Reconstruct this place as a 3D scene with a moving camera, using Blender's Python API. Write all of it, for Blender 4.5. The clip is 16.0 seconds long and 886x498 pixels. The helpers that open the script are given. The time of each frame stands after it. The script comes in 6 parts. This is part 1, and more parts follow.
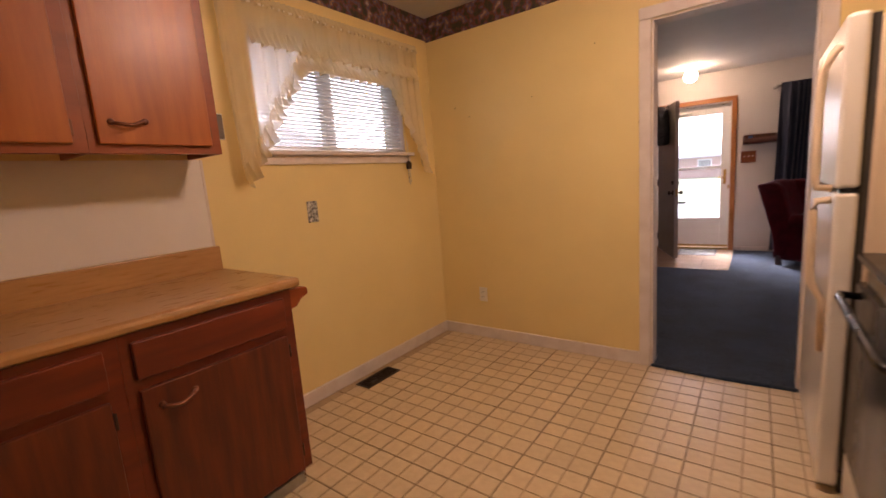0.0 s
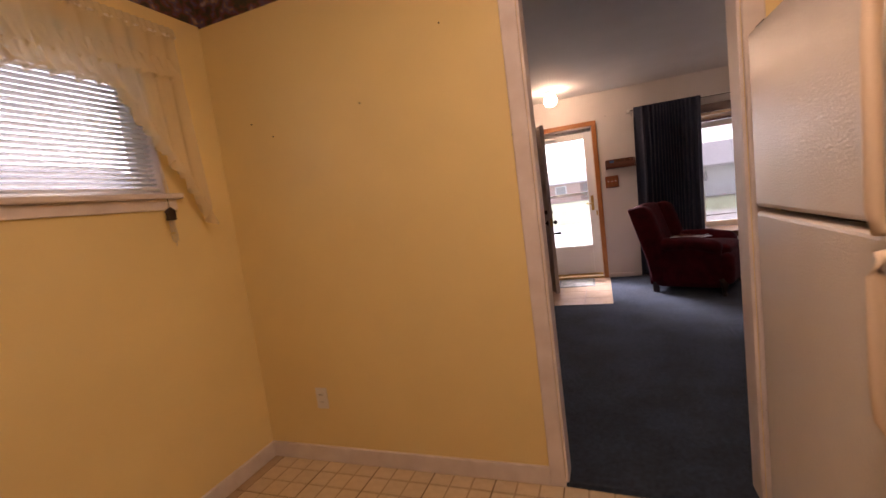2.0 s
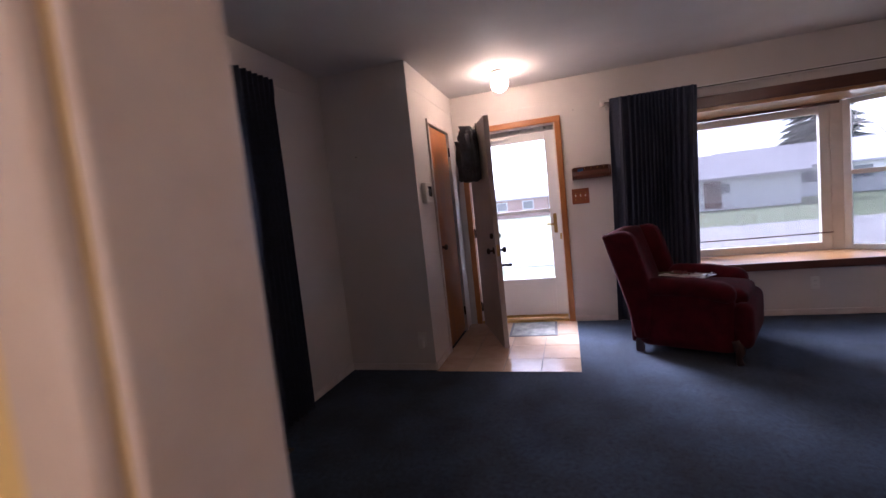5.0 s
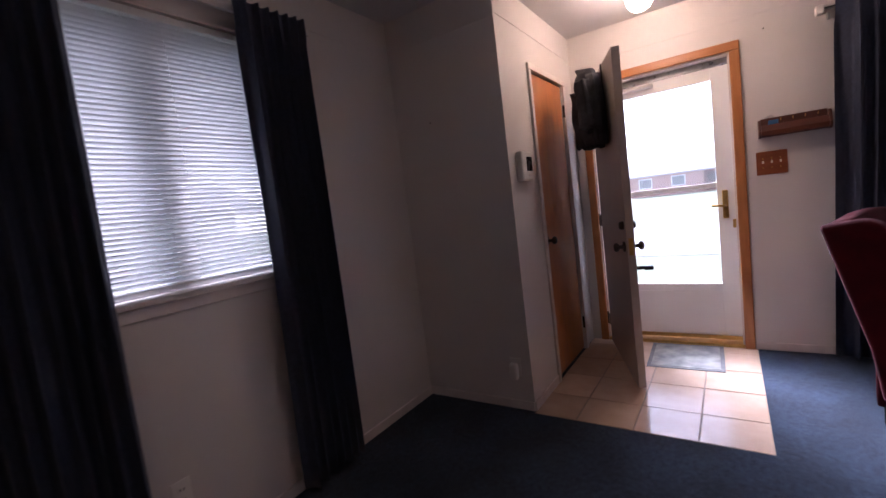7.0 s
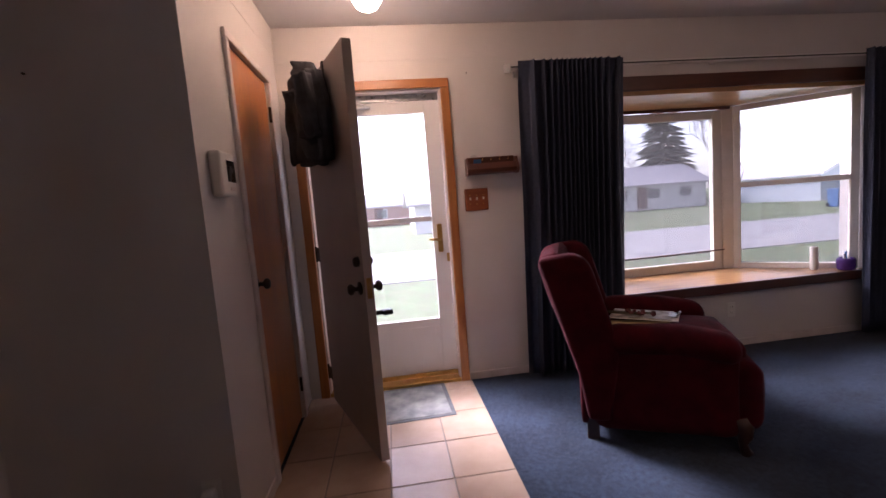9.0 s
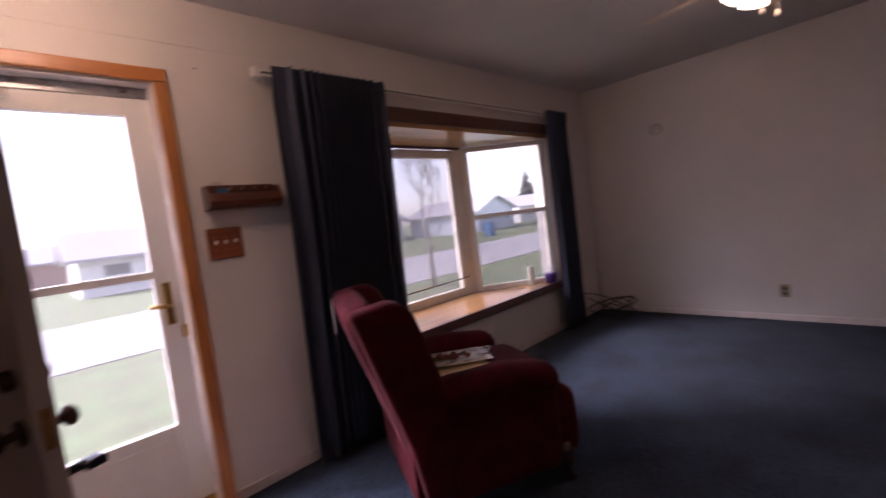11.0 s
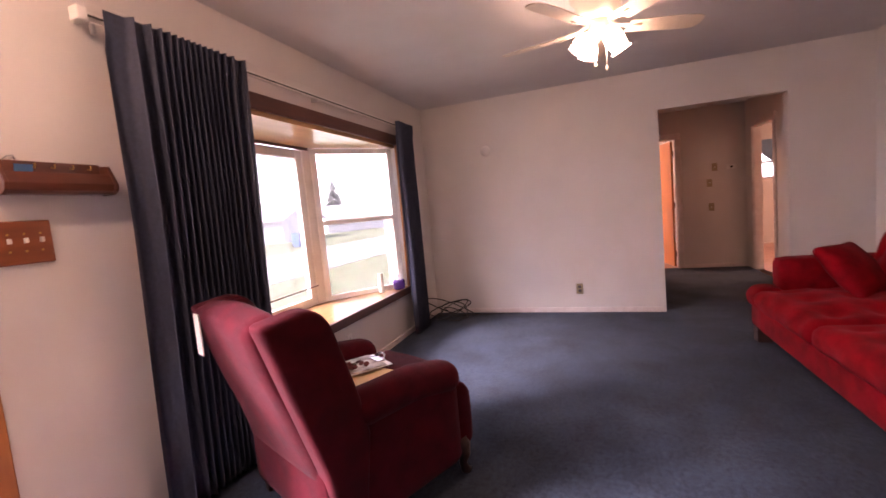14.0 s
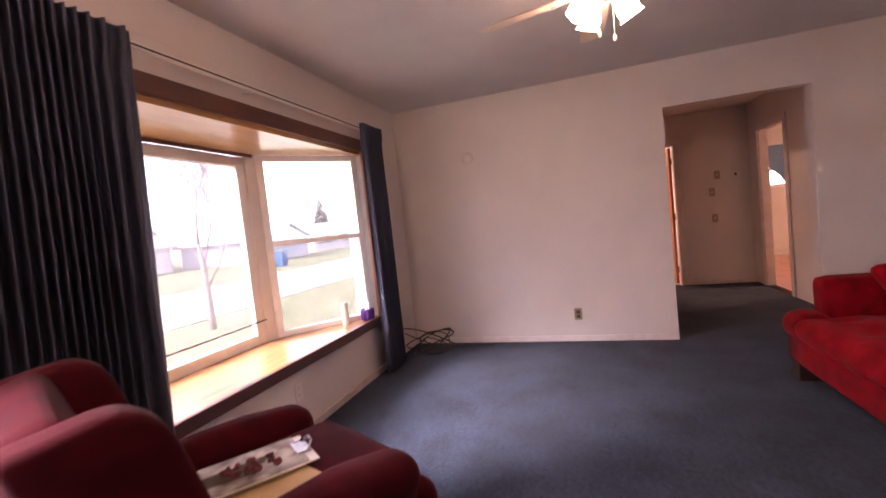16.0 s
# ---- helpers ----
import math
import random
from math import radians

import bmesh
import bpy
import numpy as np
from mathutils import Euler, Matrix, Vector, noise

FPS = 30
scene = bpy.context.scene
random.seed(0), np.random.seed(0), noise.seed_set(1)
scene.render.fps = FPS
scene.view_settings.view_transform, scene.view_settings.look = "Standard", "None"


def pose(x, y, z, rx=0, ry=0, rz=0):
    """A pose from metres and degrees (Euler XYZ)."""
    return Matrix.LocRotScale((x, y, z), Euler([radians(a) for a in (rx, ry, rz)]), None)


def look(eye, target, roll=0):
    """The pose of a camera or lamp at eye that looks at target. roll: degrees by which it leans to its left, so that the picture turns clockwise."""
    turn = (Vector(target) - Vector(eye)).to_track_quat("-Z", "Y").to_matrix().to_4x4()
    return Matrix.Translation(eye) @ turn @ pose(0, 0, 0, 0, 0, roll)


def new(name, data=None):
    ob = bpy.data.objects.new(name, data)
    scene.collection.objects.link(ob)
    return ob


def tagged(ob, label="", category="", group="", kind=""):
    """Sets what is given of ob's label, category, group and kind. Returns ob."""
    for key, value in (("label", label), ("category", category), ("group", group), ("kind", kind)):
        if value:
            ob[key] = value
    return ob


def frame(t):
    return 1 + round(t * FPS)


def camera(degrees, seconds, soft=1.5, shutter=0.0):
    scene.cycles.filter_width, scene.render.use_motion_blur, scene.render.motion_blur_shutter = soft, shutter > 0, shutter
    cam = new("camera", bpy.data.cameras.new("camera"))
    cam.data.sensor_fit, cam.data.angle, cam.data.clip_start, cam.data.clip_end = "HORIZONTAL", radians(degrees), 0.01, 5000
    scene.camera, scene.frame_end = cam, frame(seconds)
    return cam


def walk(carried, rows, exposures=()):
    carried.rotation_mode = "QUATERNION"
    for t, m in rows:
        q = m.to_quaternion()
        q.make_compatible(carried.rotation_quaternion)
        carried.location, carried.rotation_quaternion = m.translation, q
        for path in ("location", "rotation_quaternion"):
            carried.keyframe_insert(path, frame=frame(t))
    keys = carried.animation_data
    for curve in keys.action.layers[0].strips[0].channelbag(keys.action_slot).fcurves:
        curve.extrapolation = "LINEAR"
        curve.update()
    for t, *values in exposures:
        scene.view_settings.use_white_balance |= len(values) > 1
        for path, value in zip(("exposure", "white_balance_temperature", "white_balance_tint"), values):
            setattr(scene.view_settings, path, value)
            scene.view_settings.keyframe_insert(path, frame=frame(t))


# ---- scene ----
cam = camera(92.2, 16.0, shutter=0.5)
PATH = [
    (0, (0.328, 0.224, 1.261), (-0.852, 1.809, 0.947), -4.3),
    (0.5, (0.232, 0.405, 1.24), (-1.021, 1.935, 0.942), -7.4),
    (1, (0.171, 0.687, 1.281), (-1.075, 2.232, 1.035), -5.2),
    (1.5, (0.078, 0.99, 1.286), (-0.822, 2.757, 1.028), -4.9),
    (2, (0.061, 1.273, 1.281), (-0.648, 3.132, 1.072), -7.5),
    (2.5, (0.082, 1.581, 1.31), (-0.85, 3.339, 1.109), -4.2),
    (3, (0.033, 1.866, 1.208), (-0.694, 3.723, 1.055), -3.9),
    (3.2, (-0.003, 1.975, 1.187), (-0.583, 3.885, 1.059), -4.4),
    (5.3, (0.094, 2.984, 1.279), (-0.49, 4.887, 1.09), -6.5),
    (5.5, (0.098, 3.065, 1.263), (-0.751, 4.866, 1.071), -5.9),
    (6, (0.058, 3.311, 1.238), (-0.925, 5.041, 1.041), -4.8),
    (6.5, (-0.011, 3.533, 1.25), (-1.014, 5.245, 1.0), -5.4),
    (7, (-0.021, 3.817, 1.259), (-1.143, 5.461, 1.065), -7.2),
    (7.5, (-0.094, 4.031, 1.274), (-0.744, 5.906, 1.025), -3.6),
    (8, (-0.215, 4.173, 1.265), (-0.325, 6.157, 1.036), -8.7),
    (8.2, (-0.244, 4.213, 1.259), (-0.248, 6.199, 1.019), -6.9),
    (10.3, (-0.564, 4.907, 1.243), (0.17, 6.763, 1.12), -7.6),
    (10.5, (-0.529, 4.95, 1.265), (0.357, 6.737, 1.109), -6.4),
    (11, (-0.498, 5.113, 1.26), (0.894, 6.542, 1.121), -7.3),
    (11.5, (-0.502, 5.213, 1.274), (1.222, 6.22, 1.17), -9.0),
    (12, (-0.546, 5.164, 1.279), (1.346, 5.796, 1.129), -5.9),
    (12.5, (-0.663, 5.132, 1.272), (1.272, 5.595, 1.069), -6.1),
    (13, (-0.723, 5.228, 1.274), (1.191, 5.766, 1.064), -5.3),
    (13.5, (-0.724, 5.418, 1.269), (1.178, 6.01, 1.087), -8.4),
    (14, (-0.695, 5.505, 1.262), (1.178, 6.181, 1.078), -5.2),
    (14.5, (-0.574, 5.521, 1.248), (1.234, 6.361, 1.075), -6.5),
    (15, (-0.406, 5.475, 1.264), (1.397, 6.327, 1.117), -5.1),
    (15.5, (-0.229, 5.504, 1.243), (1.627, 6.223, 1.04), -4.7),
    (16, (-0.055, 5.598, 1.248), (1.841, 6.224, 1.133), -6.1),
]
LIGHT = [
    (0.0, 2.38, 6300, 29),
    (1.0, 2.5, 6350, 30),
    (2.0, 2.12, 6450, 31),
    (3.2, 2.25, 6150, 29),
    (5.3, 2.2, 5300, 29),
    (7.2, 2.25, 5350, 30),
    (8.2, 2.0, 5600, 31),
    (10.3, 1.8, 5950, 37),
    (11.0, 1.6, 6000, 38),
    (12.0, 2.15, 6600, 45),
    (13.0, 2.95, 6600, 45),
    (14.0, 3.3, 6500, 45),
    (16.0, 3.3, 6600, 45),
]
walk(cam, [(t, look(eye, target, roll)) for t, eye, target, roll in PATH], LIGHT)

# ---- world, sun, lamps ----
world = bpy.data.worlds.new("hazy_sky")
scene.world = world
world.use_nodes = True
wn = world.node_tree.nodes
sky = wn.new("ShaderNodeTexSky")
sky.sky_type = "NISHITA"
sky.sun_disc = False
sky.sun_elevation, sky.sun_rotation = radians(37), radians(-38)
sky.air_density, sky.dust_density = 1.0, 1.5
wn["Background"].inputs["Strength"].default_value = 0.15
haze = wn.new("ShaderNodeHueSaturation")
haze.inputs["Saturation"].default_value = 0.45
world.node_tree.links.new(sky.outputs["Color"], haze.inputs["Color"])
world.node_tree.links.new(haze.outputs["Color"], wn["Background"].inputs["Color"])

sun = new("sun", bpy.data.lights.new("sun", "SUN"))
sun.data.energy, sun.data.angle, sun.data.color = 2.6, radians(20), (1.0, 0.97, 0.93)
sun.matrix_world = look((-19, 24, 23), (0, 0, 0))


KITCHEN_LAMP = (0.12, 1.62, 2.40)
FOYER_LAMP = (-0.405, 6.76, 2.31)
FAN = (2.06, 5.42)

# ---- materials ----


def nodes_of(m):
    m.use_nodes = True
    t = m.node_tree
    return t.nodes, t.links, t.nodes["Principled BSDF"]


def surf(name, a, b=None, scale=8.0, rough=0.6, spread=0.1, bump=0.0, fine=120.0, metal=0.0, stretch=(1, 1, 1), blotch=0.0,
         sheen=0.0, coat=0.0, piece=0.0, detail=6.0, shine=0.5, blotches=1.7):
    """A surface with grain between colours a and b, blotches at a larger scale, uneven gloss and fine relief."""
    m = bpy.data.materials.new(name)
    n, l, p = nodes_of(m)
    b = b or tuple(v * 0.85 for v in a)
    where = n.new("ShaderNodeTexCoord")
    fit_ = n.new("ShaderNodeMapping")
    fit_.inputs["Scale"].default_value = stretch
    l.new(where.outputs["Object"], fit_.inputs["Vector"])
    grain = n.new("ShaderNodeTexNoise")
    grain.inputs["Scale"].default_value, grain.inputs["Detail"].default_value = scale, detail
    l.new(fit_.outputs["Vector"], grain.inputs["Vector"])
    ramp = n.new("ShaderNodeValToRGB")
    ramp.color_ramp.elements[0].position, ramp.color_ramp.elements[1].position = 0.3, 0.7
    ramp.color_ramp.elements[0].color, ramp.color_ramp.elements[1].color = (*b, 1), (*a, 1)
    l.new(grain.outputs["Fac"], ramp.inputs["Fac"])
    colour = ramp.outputs["Color"]
    if blotch:
        big = n.new("ShaderNodeTexNoise")
        big.inputs["Scale"].default_value, big.inputs["Detail"].default_value = blotches, 3.0
        l.new(where.outputs["Object"], big.inputs["Vector"])
        span = n.new("ShaderNodeMapRange")
        span.inputs["To Min"].default_value, span.inputs["To Max"].default_value = 1 - blotch, 1 + blotch
        l.new(big.outputs["Fac"], span.inputs["Value"])
        times = n.new("ShaderNodeVectorMath")
        times.operation = "SCALE"
        l.new(colour, times.inputs[0])
        l.new(span.outputs["Result"], times.inputs["Scale"])
        colour = times.outputs["Vector"]
    if piece:
        info = n.new("ShaderNodeObjectInfo")
        span = n.new("ShaderNodeMapRange")
        span.inputs["To Min"].default_value, span.inputs["To Max"].default_value = 1 - piece, 1 + piece
        l.new(info.outputs["Random"], span.inputs["Value"])
        times = n.new("ShaderNodeVectorMath")
        times.operation = "SCALE"
        l.new(colour, times.inputs[0])
        l.new(span.outputs["Result"], times.inputs["Scale"])
        colour = times.outputs["Vector"]
    l.new(colour, p.inputs["Base Color"])
    gloss = n.new("ShaderNodeMapRange")
    gloss.inputs["To Min"].default_value, gloss.inputs["To Max"].default_value = max(rough - spread, 0.02), min(rough + spread, 1)
    l.new(grain.outputs["Fac"], gloss.inputs["Value"])
    l.new(gloss.outputs["Result"], p.inputs["Roughness"])
    p.inputs["Metallic"].default_value = metal
    p.inputs["Sheen Weight"].default_value = sheen
    p.inputs["Specular IOR Level"].default_value = shine
    p.inputs["Coat Weight"].default_value = coat
    p.inputs["Coat Roughness"].default_value = 0.28
    if bump:
        small = n.new("ShaderNodeTexNoise")
        small.inputs["Scale"].default_value, small.inputs["Detail"].default_value = fine, 3.0
        l.new(fit_.outputs["Vector"], small.inputs["Vector"])
        rise = n.new("ShaderNodeBump")
        rise.inputs["Strength"].default_value, rise.inputs["Distance"].default_value = bump, 0.004
        l.new(small.outputs["Fac"], rise.inputs["Height"])
        l.new(rise.outputs["Normal"], p.inputs["Normal"])
    return m


def glow(name, colour, strength):
    m = bpy.data.materials.new(name)
    n, l, p = nodes_of(m)
    p.inputs["Base Color"].default_value = (0.9, 0.88, 0.84, 1)
    p.inputs["Emission Color"].default_value = (*colour, 1)
    p.inputs["Emission Strength"].default_value = strength
    return m


def clear(name, tint=(1, 1, 1)):
    m = bpy.data.materials.new(name)
    n, l, p = nodes_of(m)
    p.inputs["Base Color"].default_value = (*tint, 1)
    p.inputs["Roughness"].default_value, p.inputs["IOR"].default_value = 0.0, 1.45
    p.inputs["Transmission Weight"].default_value = 1.0
    return m


def wood(name, a, b, along, scale=5.0, rough=0.35, coat=0.3, piece=0.0):
    stretch = [6.0, 6.0, 6.0]
    stretch["xyz".index(along)] = 0.7
    return surf(name, a, b, scale=scale, rough=rough, spread=0.1, bump=0.12, fine=60, stretch=stretch, coat=coat, blotch=0.18, piece=piece)


M_YELLOW = surf("yellow_paint", (0.80, 0.645, 0.30), (0.77, 0.615, 0.28), 3, 0.5, 0.08, 0.12, 220, blotch=0.04)
M_WHITE_WALL = surf("offwhite_paint", (0.66, 0.62, 0.59), (0.62, 0.585, 0.555), 2.5, 0.55, 0.08, 0.15, 200, blotch=0.05)
M_CEILING = surf("ceiling_paint", (0.62, 0.61, 0.61), (0.58, 0.57, 0.57), 4, 0.75, 0.08, 0.35, 160, blotch=0.05)
M_TRIM = surf("worn_white_trim", (0.74, 0.68, 0.66), (0.62, 0.55, 0.52), 9, 0.45, 0.12, 0.1, 90, blotch=0.08)
M_PANEL = surf("backsplash_panel", (0.76, 0.72, 0.69), (0.72, 0.68, 0.65), 5, 0.4, 0.08, 0.05, 90)
M_CARPET = surf("blue_carpet", (0.034, 0.050, 0.082), (0.015, 0.023, 0.040), 42, 0.95, 0.04, 1.0, 260, blotch=0.8, sheen=0.08, shine=0.1, blotches=3.2)
M_HALL_WOOD = wood("hall_floor_wood", (0.42, 0.16, 0.06), (0.28, 0.10, 0.04), "y", rough=0.3)
M_CASING = wood("orange_stained_wood", (0.46, 0.185, 0.045), (0.34, 0.12, 0.028), "z", rough=0.38)
M_CASING_X = wood("orange_stained_wood_flat", (0.46, 0.185, 0.045), (0.34, 0.12, 0.028), "x", rough=0.38)
M_DOOR_WOOD = wood("closet_door_wood", (0.56, 0.20, 0.034), (0.42, 0.125, 0.02), "z", scale=3, rough=0.33)
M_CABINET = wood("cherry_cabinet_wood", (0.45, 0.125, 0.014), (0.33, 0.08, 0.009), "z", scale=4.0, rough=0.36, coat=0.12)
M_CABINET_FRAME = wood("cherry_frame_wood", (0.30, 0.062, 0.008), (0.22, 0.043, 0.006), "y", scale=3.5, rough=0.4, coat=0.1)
# Same cherry as the wall cabinets, with the shade down low put into the colour.
M_CABINET_SHADED = wood("cherry_wood_shaded", (0.155, 0.028, 0.006), (0.065, 0.012, 0.004), "z", scale=5.0, rough=0.42, coat=0.06)
M_FRAME_SHADED = wood("cherry_frame_shaded", (0.175, 0.026, 0.005), (0.095, 0.014, 0.004), "y", scale=4.5, rough=0.42, coat=0.06)
M_SWITCH = wood("red_brown_plate_wood", (0.26, 0.075, 0.022), (0.18, 0.05, 0.015), "x", rough=0.4, coat=0.1)
M_COPPER = surf("antique_copper", (0.26, 0.105, 0.06), (0.15, 0.06, 0.035), 30, 0.38, 0.1, metal=0.7)
M_SEAT_EDGE = wood("dark_brown_wood", (0.12, 0.037, 0.018), (0.07, 0.02, 0.011), "x", rough=0.35)
M_BAY_WOOD = wood("varnished_bay_wood", (0.50, 0.27, 0.11), (0.38, 0.19, 0.07), "x", scale=3, rough=0.22, coat=0.5)
M_COUNTER = wood("laminate_counter", (0.50, 0.275, 0.10), (0.42, 0.22, 0.078), "y", scale=16, rough=0.3, coat=0.15)
M_WHITE = surf("white_enamel", (0.80, 0.79, 0.77), (0.77, 0.76, 0.74), 6, 0.35, 0.06, 0.04, 60)
M_CREAM = surf("cream_window_paint", (0.74, 0.70, 0.62), (0.66, 0.62, 0.54), 8, 0.4, 0.1, 0.08, 60)
M_FRIDGE = surf("fridge_enamel", (0.78, 0.74, 0.69), (0.75, 0.71, 0.66), 5, 0.22, 0.05, 0.35, 150)
M_FRIDGE_EDGE = surf("fridge_side_plastic", (0.74, 0.60, 0.45), (0.70, 0.56, 0.41), 5, 0.4, 0.05, 0.05, 100)
M_BLACK = surf("black_enamel", (0.015, 0.015, 0.016), (0.01, 0.01, 0.011), 8, 0.25, 0.1)
M_RUBBER = surf("dark_gasket", (0.06, 0.055, 0.05), (0.04, 0.037, 0.035), 20, 0.6)
M_IRON = surf("dark_bronze", (0.06, 0.04, 0.03), (0.035, 0.025, 0.02), 30, 0.4, 0.1, metal=0.8)
M_BRASS = surf("brass", (0.55, 0.36, 0.12), (0.42, 0.27, 0.08), 30, 0.32, 0.1, metal=1.0)
M_STEEL = surf("steel", (0.5, 0.5, 0.5), (0.38, 0.38, 0.38), 30, 0.3, 0.1, metal=1.0)
M_TILE = surf("vinyl_tile", (0.66, 0.53, 0.34), (0.58, 0.45, 0.275), 26, 0.32, 0.08, 0.5, 130, piece=0.06)
M_GROUT = surf("vinyl_joint", (0.50, 0.37, 0.22), (0.41, 0.29, 0.17), 14, 0.5, 0.1, 0.2, 90, blotch=0.2)
M_FOYER = surf("foyer_tile", (0.60, 0.45, 0.34), (0.53, 0.385, 0.28), 9, 0.18, 0.06, 0.08, 70, piece=0.06)
M_FOYER_GROUT = surf("foyer_joint", (0.36, 0.30, 0.25), (0.28, 0.23, 0.19), 30, 0.8)
M_CURTAIN = surf("slate_blue_drape", (0.042, 0.051, 0.088), (0.027, 0.034, 0.060), 60, 0.62, 0.08, 0.3, 500, sheen=0.08, shine=0.35)
M_SOFA = surf("red_microfibre", (0.29, 0.005, 0.010), (0.15, 0.002, 0.005), 9, 0.85, 0.06, 0.25, 300, blotch=0.3, sheen=0.03, shine=0.1)
M_CHAIR = surf("burgundy_velvet", (0.070, 0.003, 0.008), (0.036, 0.002, 0.005), 12, 0.85, 0.06, 0.25, 350, blotch=0.25, sheen=0.03, shine=0.1)
M_LEG = surf("dark_leg_wood", (0.045, 0.018, 0.012), (0.025, 0.012, 0.01), 12, 0.35, 0.1)
M_GLASS = clear("window_glass")


def veiled(m, low, high, tint):
    """Mixes a patchy translucent veil into clear glass, standing in for bright outdoor haze."""
    n, l, p = nodes_of(m)
    veil = n.new("ShaderNodeBsdfTranslucent")
    veil.inputs["Color"].default_value = (*tint, 1)
    film_ = n.new("ShaderNodeMixShader")
    streak = n.new("ShaderNodeTexNoise")
    streak.inputs["Scale"].default_value, streak.inputs["Detail"].default_value = 5.0, 5.0
    thick = n.new("ShaderNodeMapRange")
    thick.inputs["To Min"].default_value, thick.inputs["To Max"].default_value = low, high
    l.new(streak.outputs["Fac"], thick.inputs["Value"])
    l.new(thick.outputs["Result"], film_.inputs["Fac"])
    l.new(p.outputs["BSDF"], film_.inputs[1])
    l.new(veil.outputs["BSDF"], film_.inputs[2])
    l.new(film_.outputs["Shader"], n["Material Output"].inputs["Surface"])


veiled(M_GLASS, 0.012, 0.035, (0.92, 0.90, 0.88))
M_SCREEN = bpy.data.materials.new("grey_insect_mesh")
n_, l_, p_ = nodes_of(M_SCREEN)
p_.inputs["Base Color"].default_value, p_.inputs["Roughness"].default_value = (0.16, 0.155, 0.16, 1), 0.7
hole_, weave_ = n_.new("ShaderNodeBsdfTransparent"), n_.new("ShaderNodeMixShader")
weave_.inputs["Fac"].default_value = 0.36
l_.new(hole_.outputs["BSDF"], weave_.inputs[1])
l_.new(p_.outputs["BSDF"], weave_.inputs[2])
l_.new(weave_.outputs["Shader"], n_["Material Output"].inputs["Surface"])
M_FAN_LAMP = glow("lit_tulip_glass", (1.0, 0.70, 0.44), 4.6)
M_GLOBE = glow("lit_globe_glass", (1.0, 0.70, 0.42), 17.0)
# Glow of the unseen lamps added in the rooms off the hall.
M_ADDED_LAMP = glow("added_room_glow", (1.0, 0.62, 0.36), 36.0)
M_KITCHEN_LAMP = glow("lit_kitchen_bowl", (1.0, 0.72, 0.47), 19.5)
M_PLASTIC = surf("white_plastic", (0.74, 0.72, 0.68), (0.70, 0.68, 0.64), 12, 0.4)
M_IVORY = surf("aged_brass_plate", (0.40, 0.33, 0.20), (0.30, 0.24, 0.14), 20, 0.4, 0.1, metal=0.4)
M_SLAT = surf("blind_slat_white", (0.80, 0.79, 0.77), (0.77, 0.76, 0.74), 10, 0.45)
sn_, sl_, sp_ = nodes_of(M_SLAT)
thin = sn_.new("ShaderNodeBsdfTranslucent")
thin.inputs["Color"].default_value = (0.84, 0.85, 0.87, 1)
blend = sn_.new("ShaderNodeMixShader")
blend.inputs["Fac"].default_value = 0.28
sl_.new(sp_.outputs["BSDF"], blend.inputs[1])
sl_.new(thin.outputs["BSDF"], blend.inputs[2])
sl_.new(blend.outputs["Shader"], sn_["Material Output"].inputs["Surface"])
M_COAT = surf("dark_grey_cloth", (0.060, 0.060, 0.070), (0.022, 0.022, 0.027), 14, 0.9, 0.05, 0.4, 200)
M_DOOR = surf("grey_brown_door_paint", (0.43, 0.37, 0.33), (0.36, 0.30, 0.26), 4, 0.45, 0.1, 0.1, 60, blotch=0.08)

# ---- mesh helpers ----


def quad_box(bm, x0, y0, z0, x1, y1, z1):
    v = [bm.verts.new(c) for c in ((x0, y0, z0), (x1, y0, z0), (x1, y1, z0), (x0, y1, z0), (x0, y0, z1), (x1, y0, z1), (x1, y1, z1), (x0, y1, z1))]
    for f in ((3, 2, 1, 0), (4, 5, 6, 7), (0, 1, 5, 4), (1, 2, 6, 5), (2, 3, 7, 6), (3, 0, 4, 7)):
        bm.faces.new([v[i] for i in f])


def bx(x0, y0, z0, x1, y1, z1, bev=0.0, seg=2):
    bm = bmesh.new()
    quad_box(bm, min(x0, x1), min(y0, y1), min(z0, z1), max(x0, x1), max(y0, y1), max(z0, z1))
    if bev:
        bmesh.ops.bevel(bm, geom=bm.edges[:], offset=bev, segments=seg, profile=0.5, affect="EDGES", clamp_overlap=True)
    return bm


def merge(*some):
    out = bmesh.new()
    for bm in some:
        mesh = bpy.data.meshes.new("piece")
        bm.to_mesh(mesh)
        out.from_mesh(mesh)
        bpy.data.meshes.remove(mesh)
        bm.free()
    return out


def moved(bm, m):
    bm.transform(m)
    return bm


def lathe(profile, n=24, close=True):
    """A turned solid round z from (radius, height) pairs."""
    bm = bmesh.new()
    rings = [[bm.verts.new((r * math.cos(2 * math.pi * k / n), r * math.sin(2 * math.pi * k / n), z)) for k in range(n)] for r, z in profile]
    for a, b in zip(rings, rings[1:]):
        for k in range(n):
            bm.faces.new((a[k], a[(k + 1) % n], b[(k + 1) % n], b[k]))
    if close:
        bm.faces.new(rings[0][::-1])
        bm.faces.new(rings[-1])
    bmesh.ops.remove_doubles(bm, verts=bm.verts, dist=1e-5)
    bmesh.ops.recalc_face_normals(bm, faces=bm.faces)
    return bm


